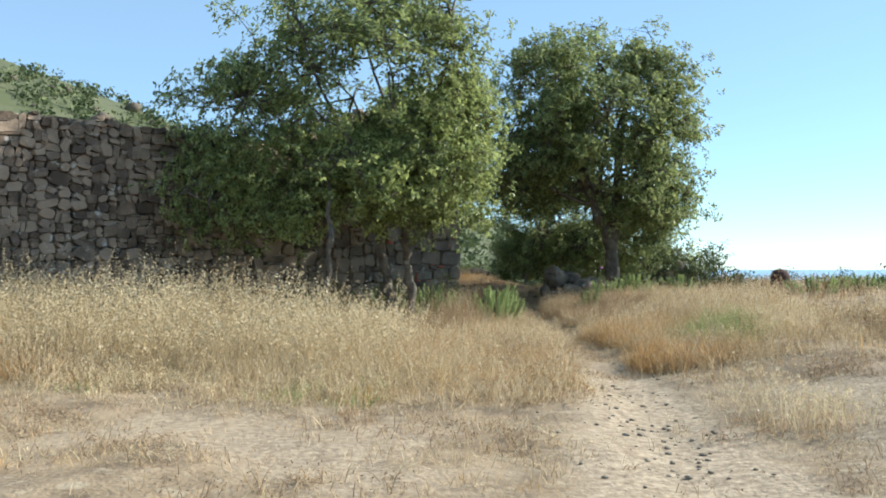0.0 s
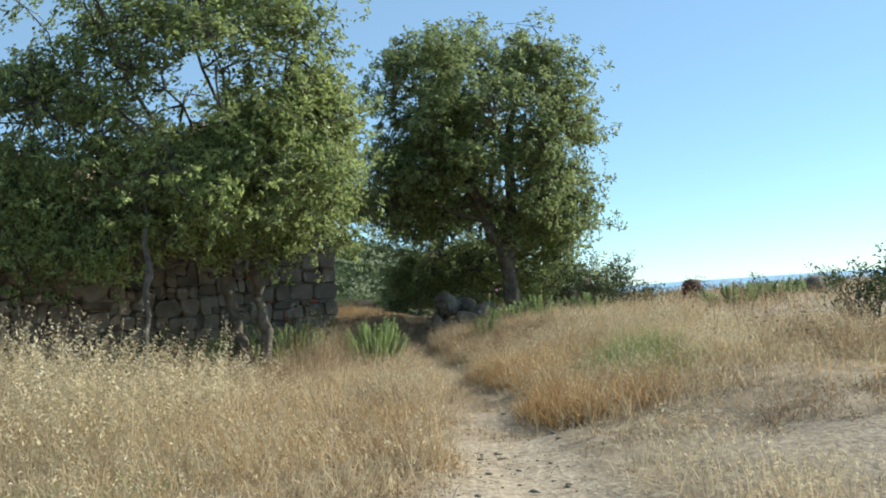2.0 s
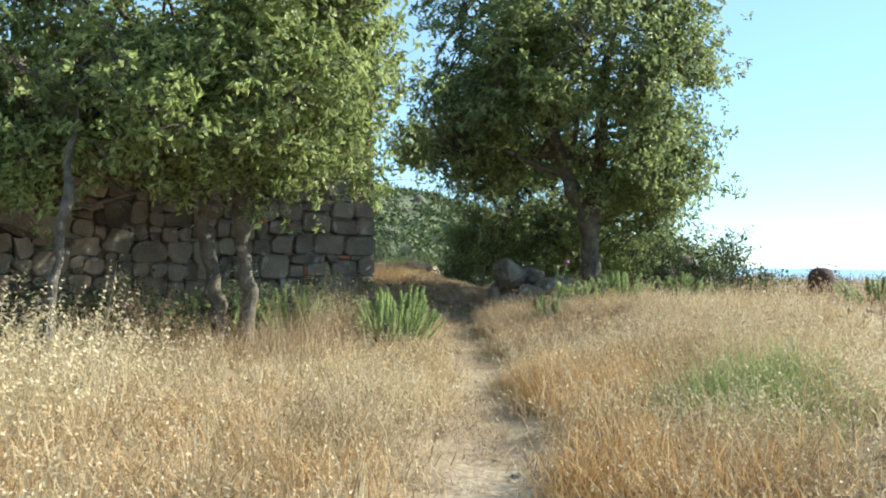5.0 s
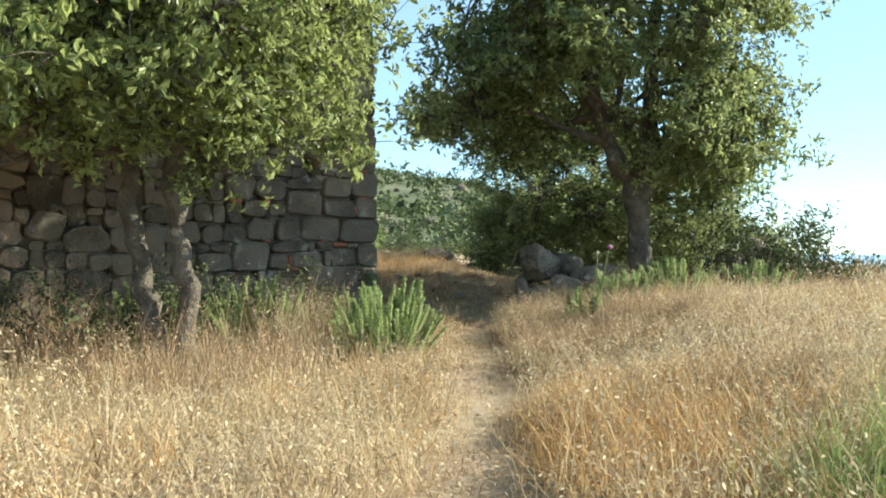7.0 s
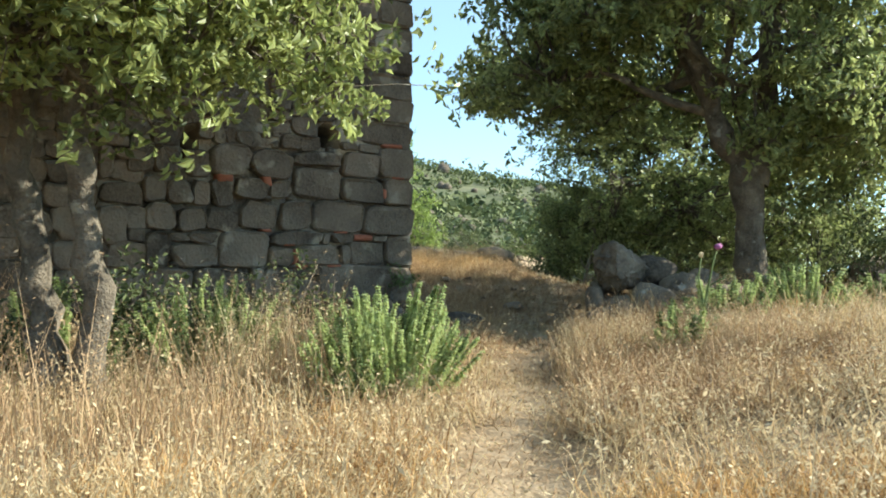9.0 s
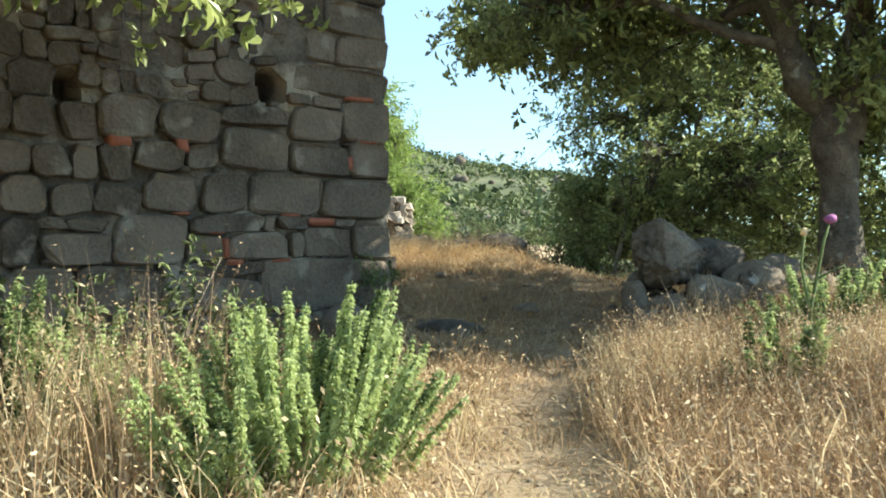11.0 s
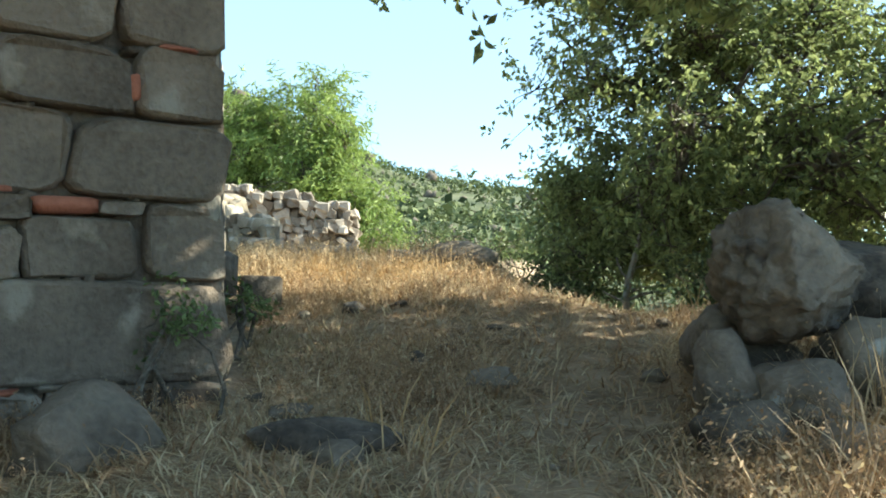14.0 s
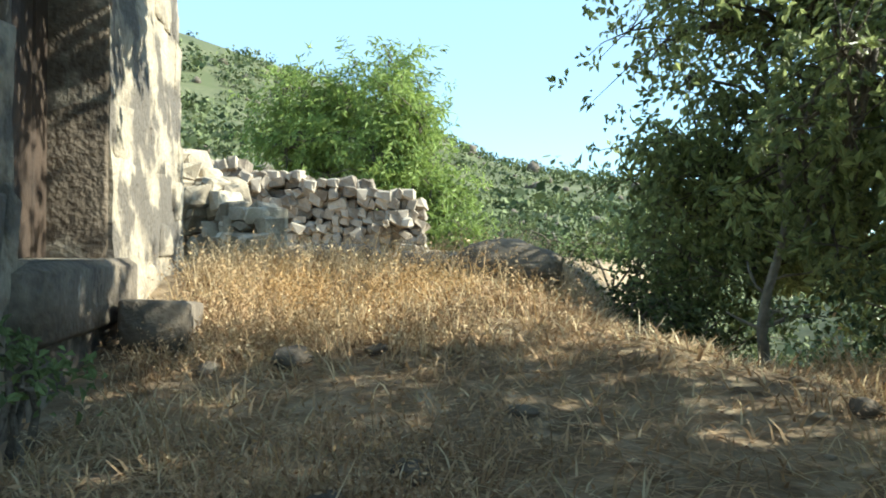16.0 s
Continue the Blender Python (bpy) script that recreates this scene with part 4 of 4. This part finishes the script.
# ---- the ruined field wall behind the mound ----
def rubble_wall(name, label, a, b, z0, tops, thick, size, seed, mat=None):
    r = np.random.default_rng(seed)
    root = tagged(new(name), label, "wall")
    ln, d, o = wall_frame(a, b)
    o = -o if o.y > 0 else o
    s = 0.0
    lumps = [stone_mesh("stone", mat or M_RUIN, seed * 20 + i, 0.17, 0.14, True) for i in range(8)]
    z = z0
    while z < max(t[1] for t in tops):
        s = r.random() * 0.1
        hh = size * (0.75 + 0.5 * r.random())
        while s < ln:
            w = size * (0.55 + 1.1 * r.random())
            if z < interp(s, tops) - hh * 0.3:
                for layer in (0, 1):
                    m = place(a, d, o, s + layer * 0.04, z + r.normal(0, 0.02), w * 1.12, hh * (0.95 + 0.35 * r.random()), thick * 0.55, r.normal(0, 0.08) - layer * thick * 0.5, r.normal(0, 0.3))
                    part("stone", lumps[r.integers(8)], root, m=m)
            s += w
        z += hh
    return root


rubble_wall("ruined_wall", "ruined dry-stone wall of pale rubble", (-2.2, 36.3), (-8.5, 34.9), 1.0, ((0, 2.15), (0.3, 2.4), (2.0, 2.65), (3.2, 2.75), (3.3, 2.9), (6, 3.2)), 0.7, 0.16, 2)
rubble_wall("collapsed_wall", "pale collapsed rubble wall beyond the building", (-1.35, 28.3), (-5, 29.6), 0.9, ((0, 1.6), (0.7, 1.9), (1.2, 2.2), (4, 2.8)), 0.5, 0.13, 4, M_PALE)
def lathe(name, profile, mat, sides=28):
    v, f = [], []
    for rr, z in profile:
        v += [(rr * math.cos(k * 2 * math.pi / sides), rr * math.sin(k * 2 * math.pi / sides), z) for k in range(sides)]
    for i in range(len(profile) - 1):
        f += [(i * sides + k, i * sides + (k + 1) % sides, (i + 1) * sides + (k + 1) % sides, (i + 1) * sides + k) for k in range(sides)]
    return mesh_of(name, v, f, mat, True)


drum = tagged(new("rusty_drum"), "rusty brown domed drum standing in dry grass", "drum")
dz = float(height(10.4, 26.6)) - 0.03
drum.matrix_basis = pose(10.4, 26.6, dz)
part("body", lathe("body", ((0.285, 0), (0.285, 0.2), (0.292, 0.22), (0.285, 0.24), (0.283, 0.4)), M_RUST), drum)
part("lid", lathe("lid", ((0.29, 0.4), (0.29, 0.43), (0.27, 0.52), (0.22, 0.6), (0.13, 0.66), (0.001, 0.68)), M_RUST), drum)
for i in range(9):
    x, y = 9.5 + 1.9 * i, 30 - 0.6 * i
    bush("skyline_bush", "low grey-green bush on the skyline", (x, y, float(height(x, y)) + 0.3), (0.7, 0.6, 0.3), 36, 30, M_OLIVE, 70 + i, 0.07, 0.14)
    if i % 4 == 2:
        boulder(x + 1, y - 2, float(height(x + 1, y - 2)) + 0.2, 0.9, 0.6, 0.6, 60 + i, 20 * i, "pale rock on the skyline")

# thistle with a purple head
th = tagged(new("thistle"), "tall grey-green thistle with a purple flower head", "thistle")
tx, ty = 3.72, 20.5
tz = float(height(tx, ty))
tt = Tris()
tube(tt, [(tx - 0.08, ty, tz), (tx - 0.06, ty, tz + 0.35), (tx + 0.01, ty, tz + 0.75), (tx + 0.04, ty, tz + 0.86)], (0.012, 0.011, 0.009, 0.008), 6)
tube(tt, [(tx - 0.06, ty, tz + 0.3), (tx - 0.12, ty, tz + 0.6), (tx - 0.1, ty, tz + 0.78)], (0.009, 0.007, 0.006), 6)
tube(tt, [(tx - 0.02, ty, tz + 0.52), (tx + 0.08, ty, tz + 0.58), (tx + 0.13, ty, tz + 0.6)], (0.007, 0.006, 0.004), 6)
part("stem", tt.mesh("stem", M_SHRUB, True), th)
part("flower_head", boulder_mesh("flower_head", M_PURPLE, 5, 2, 0.2), th, "purple flower head", pose(tx + 0.045, ty, tz + 0.88) @ Matrix.Diagonal((0.08, 0.08, 0.06, 1)))
part("bud", boulder_mesh("bud", M_OAT, 6, 2, 0.2), th, "", pose(tx - 0.1, ty, tz + 0.8) @ Matrix.Diagonal((0.05, 0.05, 0.06, 1)))


# ---- scrub on the far hillside ----
def hillside():
    r = np.random.default_rng(12)
    scrub(r, 48, 110, 950, 100, 0.42)
    scrub(r, 105, 376, 2200, 50, 0.9)
    bits = Tris()
    forms = [raw(boulder_mesh("hill_rock_form", M_LICHEN, 90 + i, 1, 0.35)) for i in range(3)]
    for _ in range(260):
        az = math.radians(0 + 45 * r.random())
        q = 60 + 200 * r.random()
        x, y = -math.sin(az) * q, math.cos(az) * q
        k = (0.5 + 1.6 * r.random() ** 2) * (1 + q / 200)
        vv, ff = forms[r.integers(3)]
        bits.add(vv * np.array([k, k, k * 0.8]) + np.array([x, y, float(height(x, y)) + k * 0.2]), ff)
    tagged(new("hillside_rocks", bits.mesh("hillside_rocks", M_LICHEN, True)), "pale rock outcrops on the far hillside", "rocks", kind="stuff")


def scrub(r, near, far, count, each, leaf):
    P, S = [], []
    while len(P) < count:
        az = math.radians(-12 + 62 * r.random())
        d = near + (far - near) * r.random() ** 1.2
        x, y = -math.sin(az) * d, math.cos(az) * d
        if wob(x, y, 0.045, 3) + 0.6 * wob(x, y, 0.13, 5) < -0.55 - 0.4 * r.random():
            continue
        small = 0.6 if az > 0.3 and d < 110 else 1.0
        P.append((x, y)); S.append((0.7 + 1.5 * r.random() ** 2) * (1 + d / 300) * small)
    P, S = np.array(P), np.array(S)
    Z = height(P[:, 0], P[:, 1])
    n = len(P) * each
    d = r.normal(size=(n, 3))
    d /= np.linalg.norm(d, axis=1)[:, None]
    lobes = np.repeat(r.normal(size=(len(P) * 5, 3)) * 0.45, each // 5, 0)
    s = np.repeat(S, each)[:, None]
    pos = np.repeat(np.c_[P, Z + S * 0.3], each, 0) + (lobes + d * (0.35 + 0.3 * r.random((n, 1)))) * s * np.array([1, 1, 0.7])
    a = np.cross(d + r.normal(size=(n, 3)) * 0.5, r.normal(size=(n, 3)))
    a /= np.linalg.norm(a, axis=1)[:, None]
    b = np.cross(a, d)
    k = s * leaf * (0.12 + 0.14 * r.random((n, 1)))
    v = np.stack([pos - a * k, pos + b * k * 0.7, pos + a * k, pos - b * k * 0.7], 1).reshape(-1, 3)
    f = np.arange(n * 4).reshape(-1, 4)
    tagged(new("hillside_scrub", mesh_of("hillside_scrub", v, f, M_OLIVE)), "grey-green scrub covering the far hillside", "scrub", kind="stuff")


hillside()


# ---- dry grass ----
def blades(x, y, h, width, lean_, r, head=0.0, bias=None, ears=3):
    """Grass stalks of two bent segments; head adds a drooping ear of that length."""
    n = len(x)
    z = height(x, y) - (0.02 if lean_ < 1 else -0.004)
    a = r.random(n) * 6.283
    if bias is not None:
        a = np.where(r.random(n) < 0.6, bias[0] + r.normal(0, 0.6, n), a)
    dx, dy = np.cos(a), np.sin(a)
    l = lean_ * (0.3 + r.random(n)) * h
    up = np.sqrt(np.maximum(h * h - l * l, (0.22 * h) ** 2))
    b = r.random(n) * 6.283
    sx, sy = np.cos(b) * width, np.sin(b) * width
    base = np.stack([x, y, z], 1)
    mid = base + np.stack([dx * l * 0.35, dy * l * 0.35, up * 0.55], 1)
    tip = base + np.stack([dx * l, dy * l, up], 1)
    side = np.stack([sx, sy, np.zeros(n)], 1)
    v = np.stack([base - side, base + side, mid + side * 0.75, mid - side * 0.75, tip], 1).reshape(-1, 3)
    i = (np.arange(n) * 5)[:, None]
    f = (i + np.array([[0, 1, 2, 3]])).tolist() + (i + np.array([[3, 2, 4]])).tolist()
    if head:
        k = ears
        frac = np.tile(np.linspace(0, 1, k), n)[:, None]
        at = np.repeat(tip, k, 0) - np.repeat(tip - mid, k, 0) * frac * 0.55 + r.normal(size=(n * k, 3)) * 0.012
        al = np.stack([np.repeat(dx, k), np.repeat(dy, k), -0.6 * np.ones(n * k)], 1) + r.normal(size=(n * k, 3)) * 0.5
        al /= np.linalg.norm(al, axis=1)[:, None]
        sd = np.cross(al, r.normal(size=(n * k, 3)))
        sd /= np.linalg.norm(sd, axis=1)[:, None] + 1e-9
        q = (head * (0.6 + 0.8 * r.random(n * k)))[:, None]
        hv = np.stack([at, at + al * q * 0.45 + sd * q * 0.2, at + al * q, at + al * q * 0.45 - sd * q * 0.2], 1).reshape(-1, 3)
        f += (np.arange(n * k * 4).reshape(-1, 4) + len(v)).tolist()
        v = np.concatenate([v, hv])
    return v, f


def scatter(n, x0, x1, y0, y1, keep, r):
    x, y = x0 + (x1 - x0) * r.random(n), y0 + (y1 - y0) * r.random(n)
    k = r.random(n) < keep(x, y)
    return x[k], y[k]


def off_path(x, y, extra=0.0):
    half = interp(y, [(-5, 1.1), (6, 0.85), (10, 0.46), (14, 0.25), (20, 0.17), (23, 0.17), (28, 0.2)]) + extra
    return smooth(np.abs(x - path_x(y)) + 0.15 * wob(x, y, 2.6), half, half + 0.35)


def outside(x, y):
    """1 where no building stands."""
    s = (x - CORNER[0]) * fd.x + (y - CORNER[1]) * fd.y
    o1 = (x - CORNER[0]) * fo.x + (y - CORNER[1]) * fo.y
    o2 = (x - CORNER[0]) * ko.x + (y - CORNER[1]) * ko.y
    return ((o1 > 0.06) | (o2 > 0.08) | (y > 28)).astype(float)


def tall_left(x, y):
    edge = 8.3 + 0.45 * wob(x, y, 0.9) - 0.16 * np.clip(x + 1.5, -8, 0)
    right = smooth(y, 9.5, 11.5) * (x > path_x(y))
    return np.maximum((0.2 * smooth(y, edge - 1.1, edge) + 0.8 * smooth(y, edge - 0.3, edge + 0.5)) * (x < path_x(y)), right)


def shade_strip(x, y):
    """Grass thins out on the trodden mound and under the trees."""
    return 1 - 0.55 * smooth(y, 19.5, 21.5) * smooth(x, 0.2, 0.8) * (1 - smooth(x, 2.6, 3.2))


r = np.random.default_rng(31)


def trodden(x, y):
    """Bare where feet pass."""
    return 1 - (1 - smooth(np.abs(x - 2.1), 0.1, 0.35)) * 0.9 * (1 - smooth(y, 21.6, 22.4))


def grass(name, label, mat, n, box, keep, h0, h1, width, lean_, head=0.0, tuft=14, spread=0.09, ears=3):
    x, y = scatter(n // tuft, *box, lambda x, y: keep(x, y) * outside(x, y), r)
    k = len(x)
    hc = (0.65 + 0.6 * r.random(k)) * (0.88 + 0.2 * wob(x, y, 0.8, 4) + 0.2 * wob(x, y, 2.7, 8))
    x, y = np.repeat(x, tuft) + r.normal(0, spread, k * tuft), np.repeat(y, tuft) + r.normal(0, spread, k * tuft)
    ok = outside(x, y) > 0
    h = (h0 + (h1 - h0) * r.random(k * tuft) ** 1.3) * np.repeat(hc, tuft)
    dir_ = np.repeat(r.random(k) * 6.283, tuft)
    v, f = blades(x[ok], y[ok], h[ok], width, lean_, r, head, bias=(dir_[ok],), ears=ears)
    tagged(new(name, mesh_of(name, v, f, mat)), label, "grass", kind="stuff")


def field(x, y):
    gaps = 0.35 + 0.65 * smooth(wob(x, y, 2.3, 21) + 0.6 * wob(x, y, 5.1, 4), -0.5, 0.25)
    gaps = gaps * (1 - 0.85 * np.exp(-((x - 0.9) / 0.75) ** 2 - ((y - 17.9) / 0.75) ** 2))
    return gaps * off_path(x, y) * tall_left(x, y) * shade_strip(x, y) * (1 - 0.85 * smooth(y, 19.2, 20.2) * (x < 2.9))


grass("dry_grass", "thick golden dry grass", M_STRAW, 170000, (-9, 7, 6.5, 24), lambda x, y: field(x, y), 0.12, 0.48, 0.0046, 1.1, 0, 22, 0.11)
grass("oat_grass", "pale wild oats with nodding ears", M_OAT, 58000, (-9, 7, 8, 20), lambda x, y: field(x, y) * (0.4 + 0.6 * smooth(-x, -1.0, 1.5)) * (1 - smooth(y, 16, 19)) * (0.35 + 0.65 * smooth(wob(x, y, 0.7, 11), -0.5, 0.4)), 0.3, 0.72, 0.0022, 0.7, 0.026, 9, 0.15)
grass("brown_stalks", "brown dry weeds among the grass", M_BROWN, 62000, (-8, 7, 8, 25), lambda x, y: field(x, y) * smooth(wob(x, y, 0.9, 7), -0.5, 0.4), 0.2, 0.58, 0.003, 0.75, 0.024, 10, 0.11)
grass("field_grass", "dry grass on the far field", M_STRAW, 38000, (5, 36, 8, 56), lambda x, y: 0.9 + 0 * x, 0.2, 0.5, 0.009, 0.8, 0, 12, 0.2)
grass("field_weeds", "brown and pale weeds on the far field", M_BROWN, 22000, (5, 36, 8, 56), lambda x, y: 0.9 * smooth(wob(x, y, 0.6, 2), -0.3, 0.4), 0.2, 0.6, 0.008, 0.5, 0.06, 10, 0.25)
grass("short_grass", "short trampled straw", M_STRAW, 52000, (-8, 9, 2.5, 13), lambda x, y: (1 - 0.8 * bare(x, y)) * (0.12 + 0.88 * off_path(x, y, -0.1)) * (0.2 + 0.8 * smooth(wob(x, y, 1.5, 5), -0.5, 0.3)), 0.03, 0.16, 0.003, 1.0, 0, 12, 0.07)
grass("straw_litter", "loose bleached straw lying on the ground", M_OAT, 60000, (-8, 9, 2.5, 12), lambda x, y: (1 - 0.8 * bare(x, y)) * (0.15 + 0.85 * off_path(x, y, -0.1)) * smooth(wob(x, y, 1.9, 9), -0.3, 0.3), 0.05, 0.2, 0.0032, 1.6, 0, 7, 0.12)
grass("weed_litter", "dark dry weeds on the trampled ground", M_BROWN, 50000, (-8, 9, 2.5, 12), lambda x, y: (1 - 0.8 * bare(x, y)) * (0.1 + 0.9 * off_path(x, y, -0.1)) * smooth(wob(x, y, 1.7, 1), -0.2, 0.5), 0.03, 0.16, 0.0035, 1.2, 0, 9, 0.08)
grass("dark_weeds", "dark brown withered weeds on trampled ground", M_BROWN, 44000, (-8, 9, 4.5, 9.5), lambda x, y: (1 - 0.8 * bare(x, y)) * (0.1 + 0.9 * off_path(x, y, -0.1)) * smooth(wob(x, y, 2.3, 13), 0.0, 0.5), 0.04, 0.2, 0.0032, 0.9, 0.02, 14, 0.06)
grass("green_grass", "green grass tuft in the dry field", M_GREENGRASS, 40000, (2.6, 5.6, 11.2, 15), lambda x, y: 0.8 * np.exp(-(((x - 4.12) / 0.42) ** 2 + ((y - 12.7) / 0.62) ** 2)), 0.22, 0.45, 0.0035, 0.6)
grass("mound_grass", "golden dry grass on top of the mound", M_STRAW, 26000, (-2.2, 2.6, 25.0, 28.5), lambda x, y: (0.25 + 0.75 * smooth(wob(x, y, 1.7, 3), -0.4, 0.3)) * (1 - smooth(x, 0.8, 1.7)), 0.07, 0.3, 0.003, 0.85, 0.022)
grass("mound_litter", "flattened straw on the shaded mound", M_BROWN, 60000, (-0.6, 4.6, 19.8, 28), lambda x, y: (0.5 + 0.5 * off_path(x, y, -0.1)) * 0.95 * trodden(x, y), 0.05, 0.15, 0.0055, 1.8, 0)
grass("mound_straw", "loose straw on the shaded mound", M_OAT, 62000, (-0.6, 4.6, 19.8, 28), lambda x, y: (0.35 + 0.65 * off_path(x, y, -0.1)) * (0.35 + 0.65 * smooth(wob(x, y, 1.4, 8), -0.4, 0.3)) * trodden(x, y), 0.05, 0.15, 0.0042, 1.7, 0)
grass("tall_oats", "tall arching wild oat stalks", M_OAT, 9000, (-9, 0, 10, 14.5), lambda x, y: field(x, y) * (1 - smooth(x, -1.2, -0.2)), 0.9, 1.25, 0.0036, 0.6, 0.038, 3, 0.1, 9)
grass("dry_weeds", "tall brown dead weeds below the wall", M_BROWN, 4500, (-3.2, 0.8, 15.5, 19.2), lambda x, y: 0.8 * smooth(wob(x, y, 1.6, 4), -0.4, 0.3), 0.5, 0.95, 0.0028, 0.35, 0.02, 5, 0.12)
grass("path_ears", "pale dry ears before the boulders", M_OAT, 2200, (2.45, 4.0, 19.6, 20.9), lambda x, y: 0.9 + 0 * x, 0.2, 0.5, 0.0028, 0.5, 0.022, 6, 0.1)
grass("path_weeds", "brown dead weeds before the boulders", M_BROWN, 2600, (2.48, 4.0, 19.0, 20.8), lambda x, y: 0.9 + 0 * x, 0.22, 0.58, 0.0026, 0.5, 0.018, 6, 0.1)
grass("path_straw", "golden straw tufts before the boulders", M_BROWN, 9000, (2.5, 4.4, 17.5, 21.6), lambda x, y: 0.9 + 0 * x, 0.15, 0.42, 0.0036, 1.0, 0.02, 12, 0.1)
grass("shrub_weeds", "pale dead weeds beside the shrub", M_OAT, 800, (0.0, 0.6, 17.9, 18.7), lambda x, y: 0.8 + 0 * x, 0.35, 0.75, 0.0024, 0.4, 0.025, 6, 0.1)
grass("grass_ears", "pale feathery grass ears above the dry grass", M_OAT, 52000, (-8, 7, 8, 20.5), lambda x, y: field(x, y), 0.26, 0.54, 0.0024, 0.95, 0.026, 11, 0.11)
grass("mound_tufts", "short upright tufts of withered grass on the mound", M_BROWN, 40000, (-0.4, 4.4, 20.6, 26.5), lambda x, y: smooth(np.abs(x - 2.1), 0.3, 0.6) * off_path(x, y, -0.1) * smooth(wob(x, y, 2.1, 17), -0.3, 0.4), 0.07, 0.24, 0.003, 0.8, 0.02, 16, 0.06)
grass("mound_bents", "short golden tufts of withered grass on the mound", M_STRAW, 26000, (-0.4, 4.4, 20.6, 26.5), lambda x, y: smooth(np.abs(x - 2.1), 0.3, 0.6) * off_path(x, y, -0.1) * smooth(wob(x, y, 1.8, 5), -0.2, 0.4), 0.06, 0.22, 0.003, 0.8, 0.018, 14, 0.06)
grass("lodged_grass", "pale tangled grass lying in tufts", M_OAT, 70000, (-8, 7, 8, 20), lambda x, y: field(x, y) * smooth(wob(x, y, 1.3, 15), -0.5, 0.4), 0.2, 0.46, 0.0042, 1.35, 0.03, 12, 0.12, 2)
grass("golden_grass", "dense orange-gold dry grass along the path", M_GOLD, 60000, (2.0, 5.2, 10.6, 16), lambda x, y: off_path(x, y) * (1 - smooth(x - path_x(y), 0.9, 2.2)) * (0.4 + 0.6 * smooth(wob(x, y, 1.2, 3), -0.4, 0.4)), 0.14, 0.4, 0.0042, 0.9, 0, 20, 0.1)
grass("edge_gold", "orange-gold dry grass among the pale oats", M_GOLD, 75000, (-9, 1.8, 8.2, 17), lambda x, y: field(x, y) * smooth(wob(x, y, 0.9, 19) + 0.4 * wob(x, y, 2.6, 5), 0.0, 0.5), 0.12, 0.4, 0.0042, 1.0, 0, 20, 0.1)
grass("pale_weeds", "tall pale dead weeds beside the trampled ground", M_OAT, 1700, (2.75, 4.2, 5.8, 8.6), lambda x, y: 0.8 * smooth(wob(x, y, 1.9, 6), -0.3, 0.4), 0.3, 0.62, 0.0026, 0.5, 0.026, 6, 0.1, 6)
grass("green_herbs", "green herbs at the edge of the dry grass", M_GREENGRASS, 5000, (-4, -0.5, 8.2, 10.5), lambda x, y: 0.5 * smooth(wob(x, y, 1.6, 23), 0.1, 0.6), 0.1, 0.3, 0.0045, 0.8, 0, 14, 0.08)
grass("path_litter", "broken straw and dead weeds on the footpath", M_BROWN, 16000, (1.4, 3.0, 10.5, 21.5), lambda x, y: 0.9 * (1 - smooth(np.abs(x - path_x(y)), 0.3, 0.6)) * smooth(wob(x, y, 2.4, 6), -0.6, 0.3), 0.04, 0.13, 0.0036, 1.6, 0, 9, 0.09)
grass("path_chaff", "pale chaff on the footpath", M_OAT, 8000, (1.4, 3.0, 10.5, 21.5), lambda x, y: 0.9 * (1 - smooth(np.abs(x - path_x(y)), 0.3, 0.6)) * smooth(wob(x, y, 1.9, 2), -0.3, 0.4), 0.04, 0.14, 0.003, 1.6, 0, 7, 0.1)
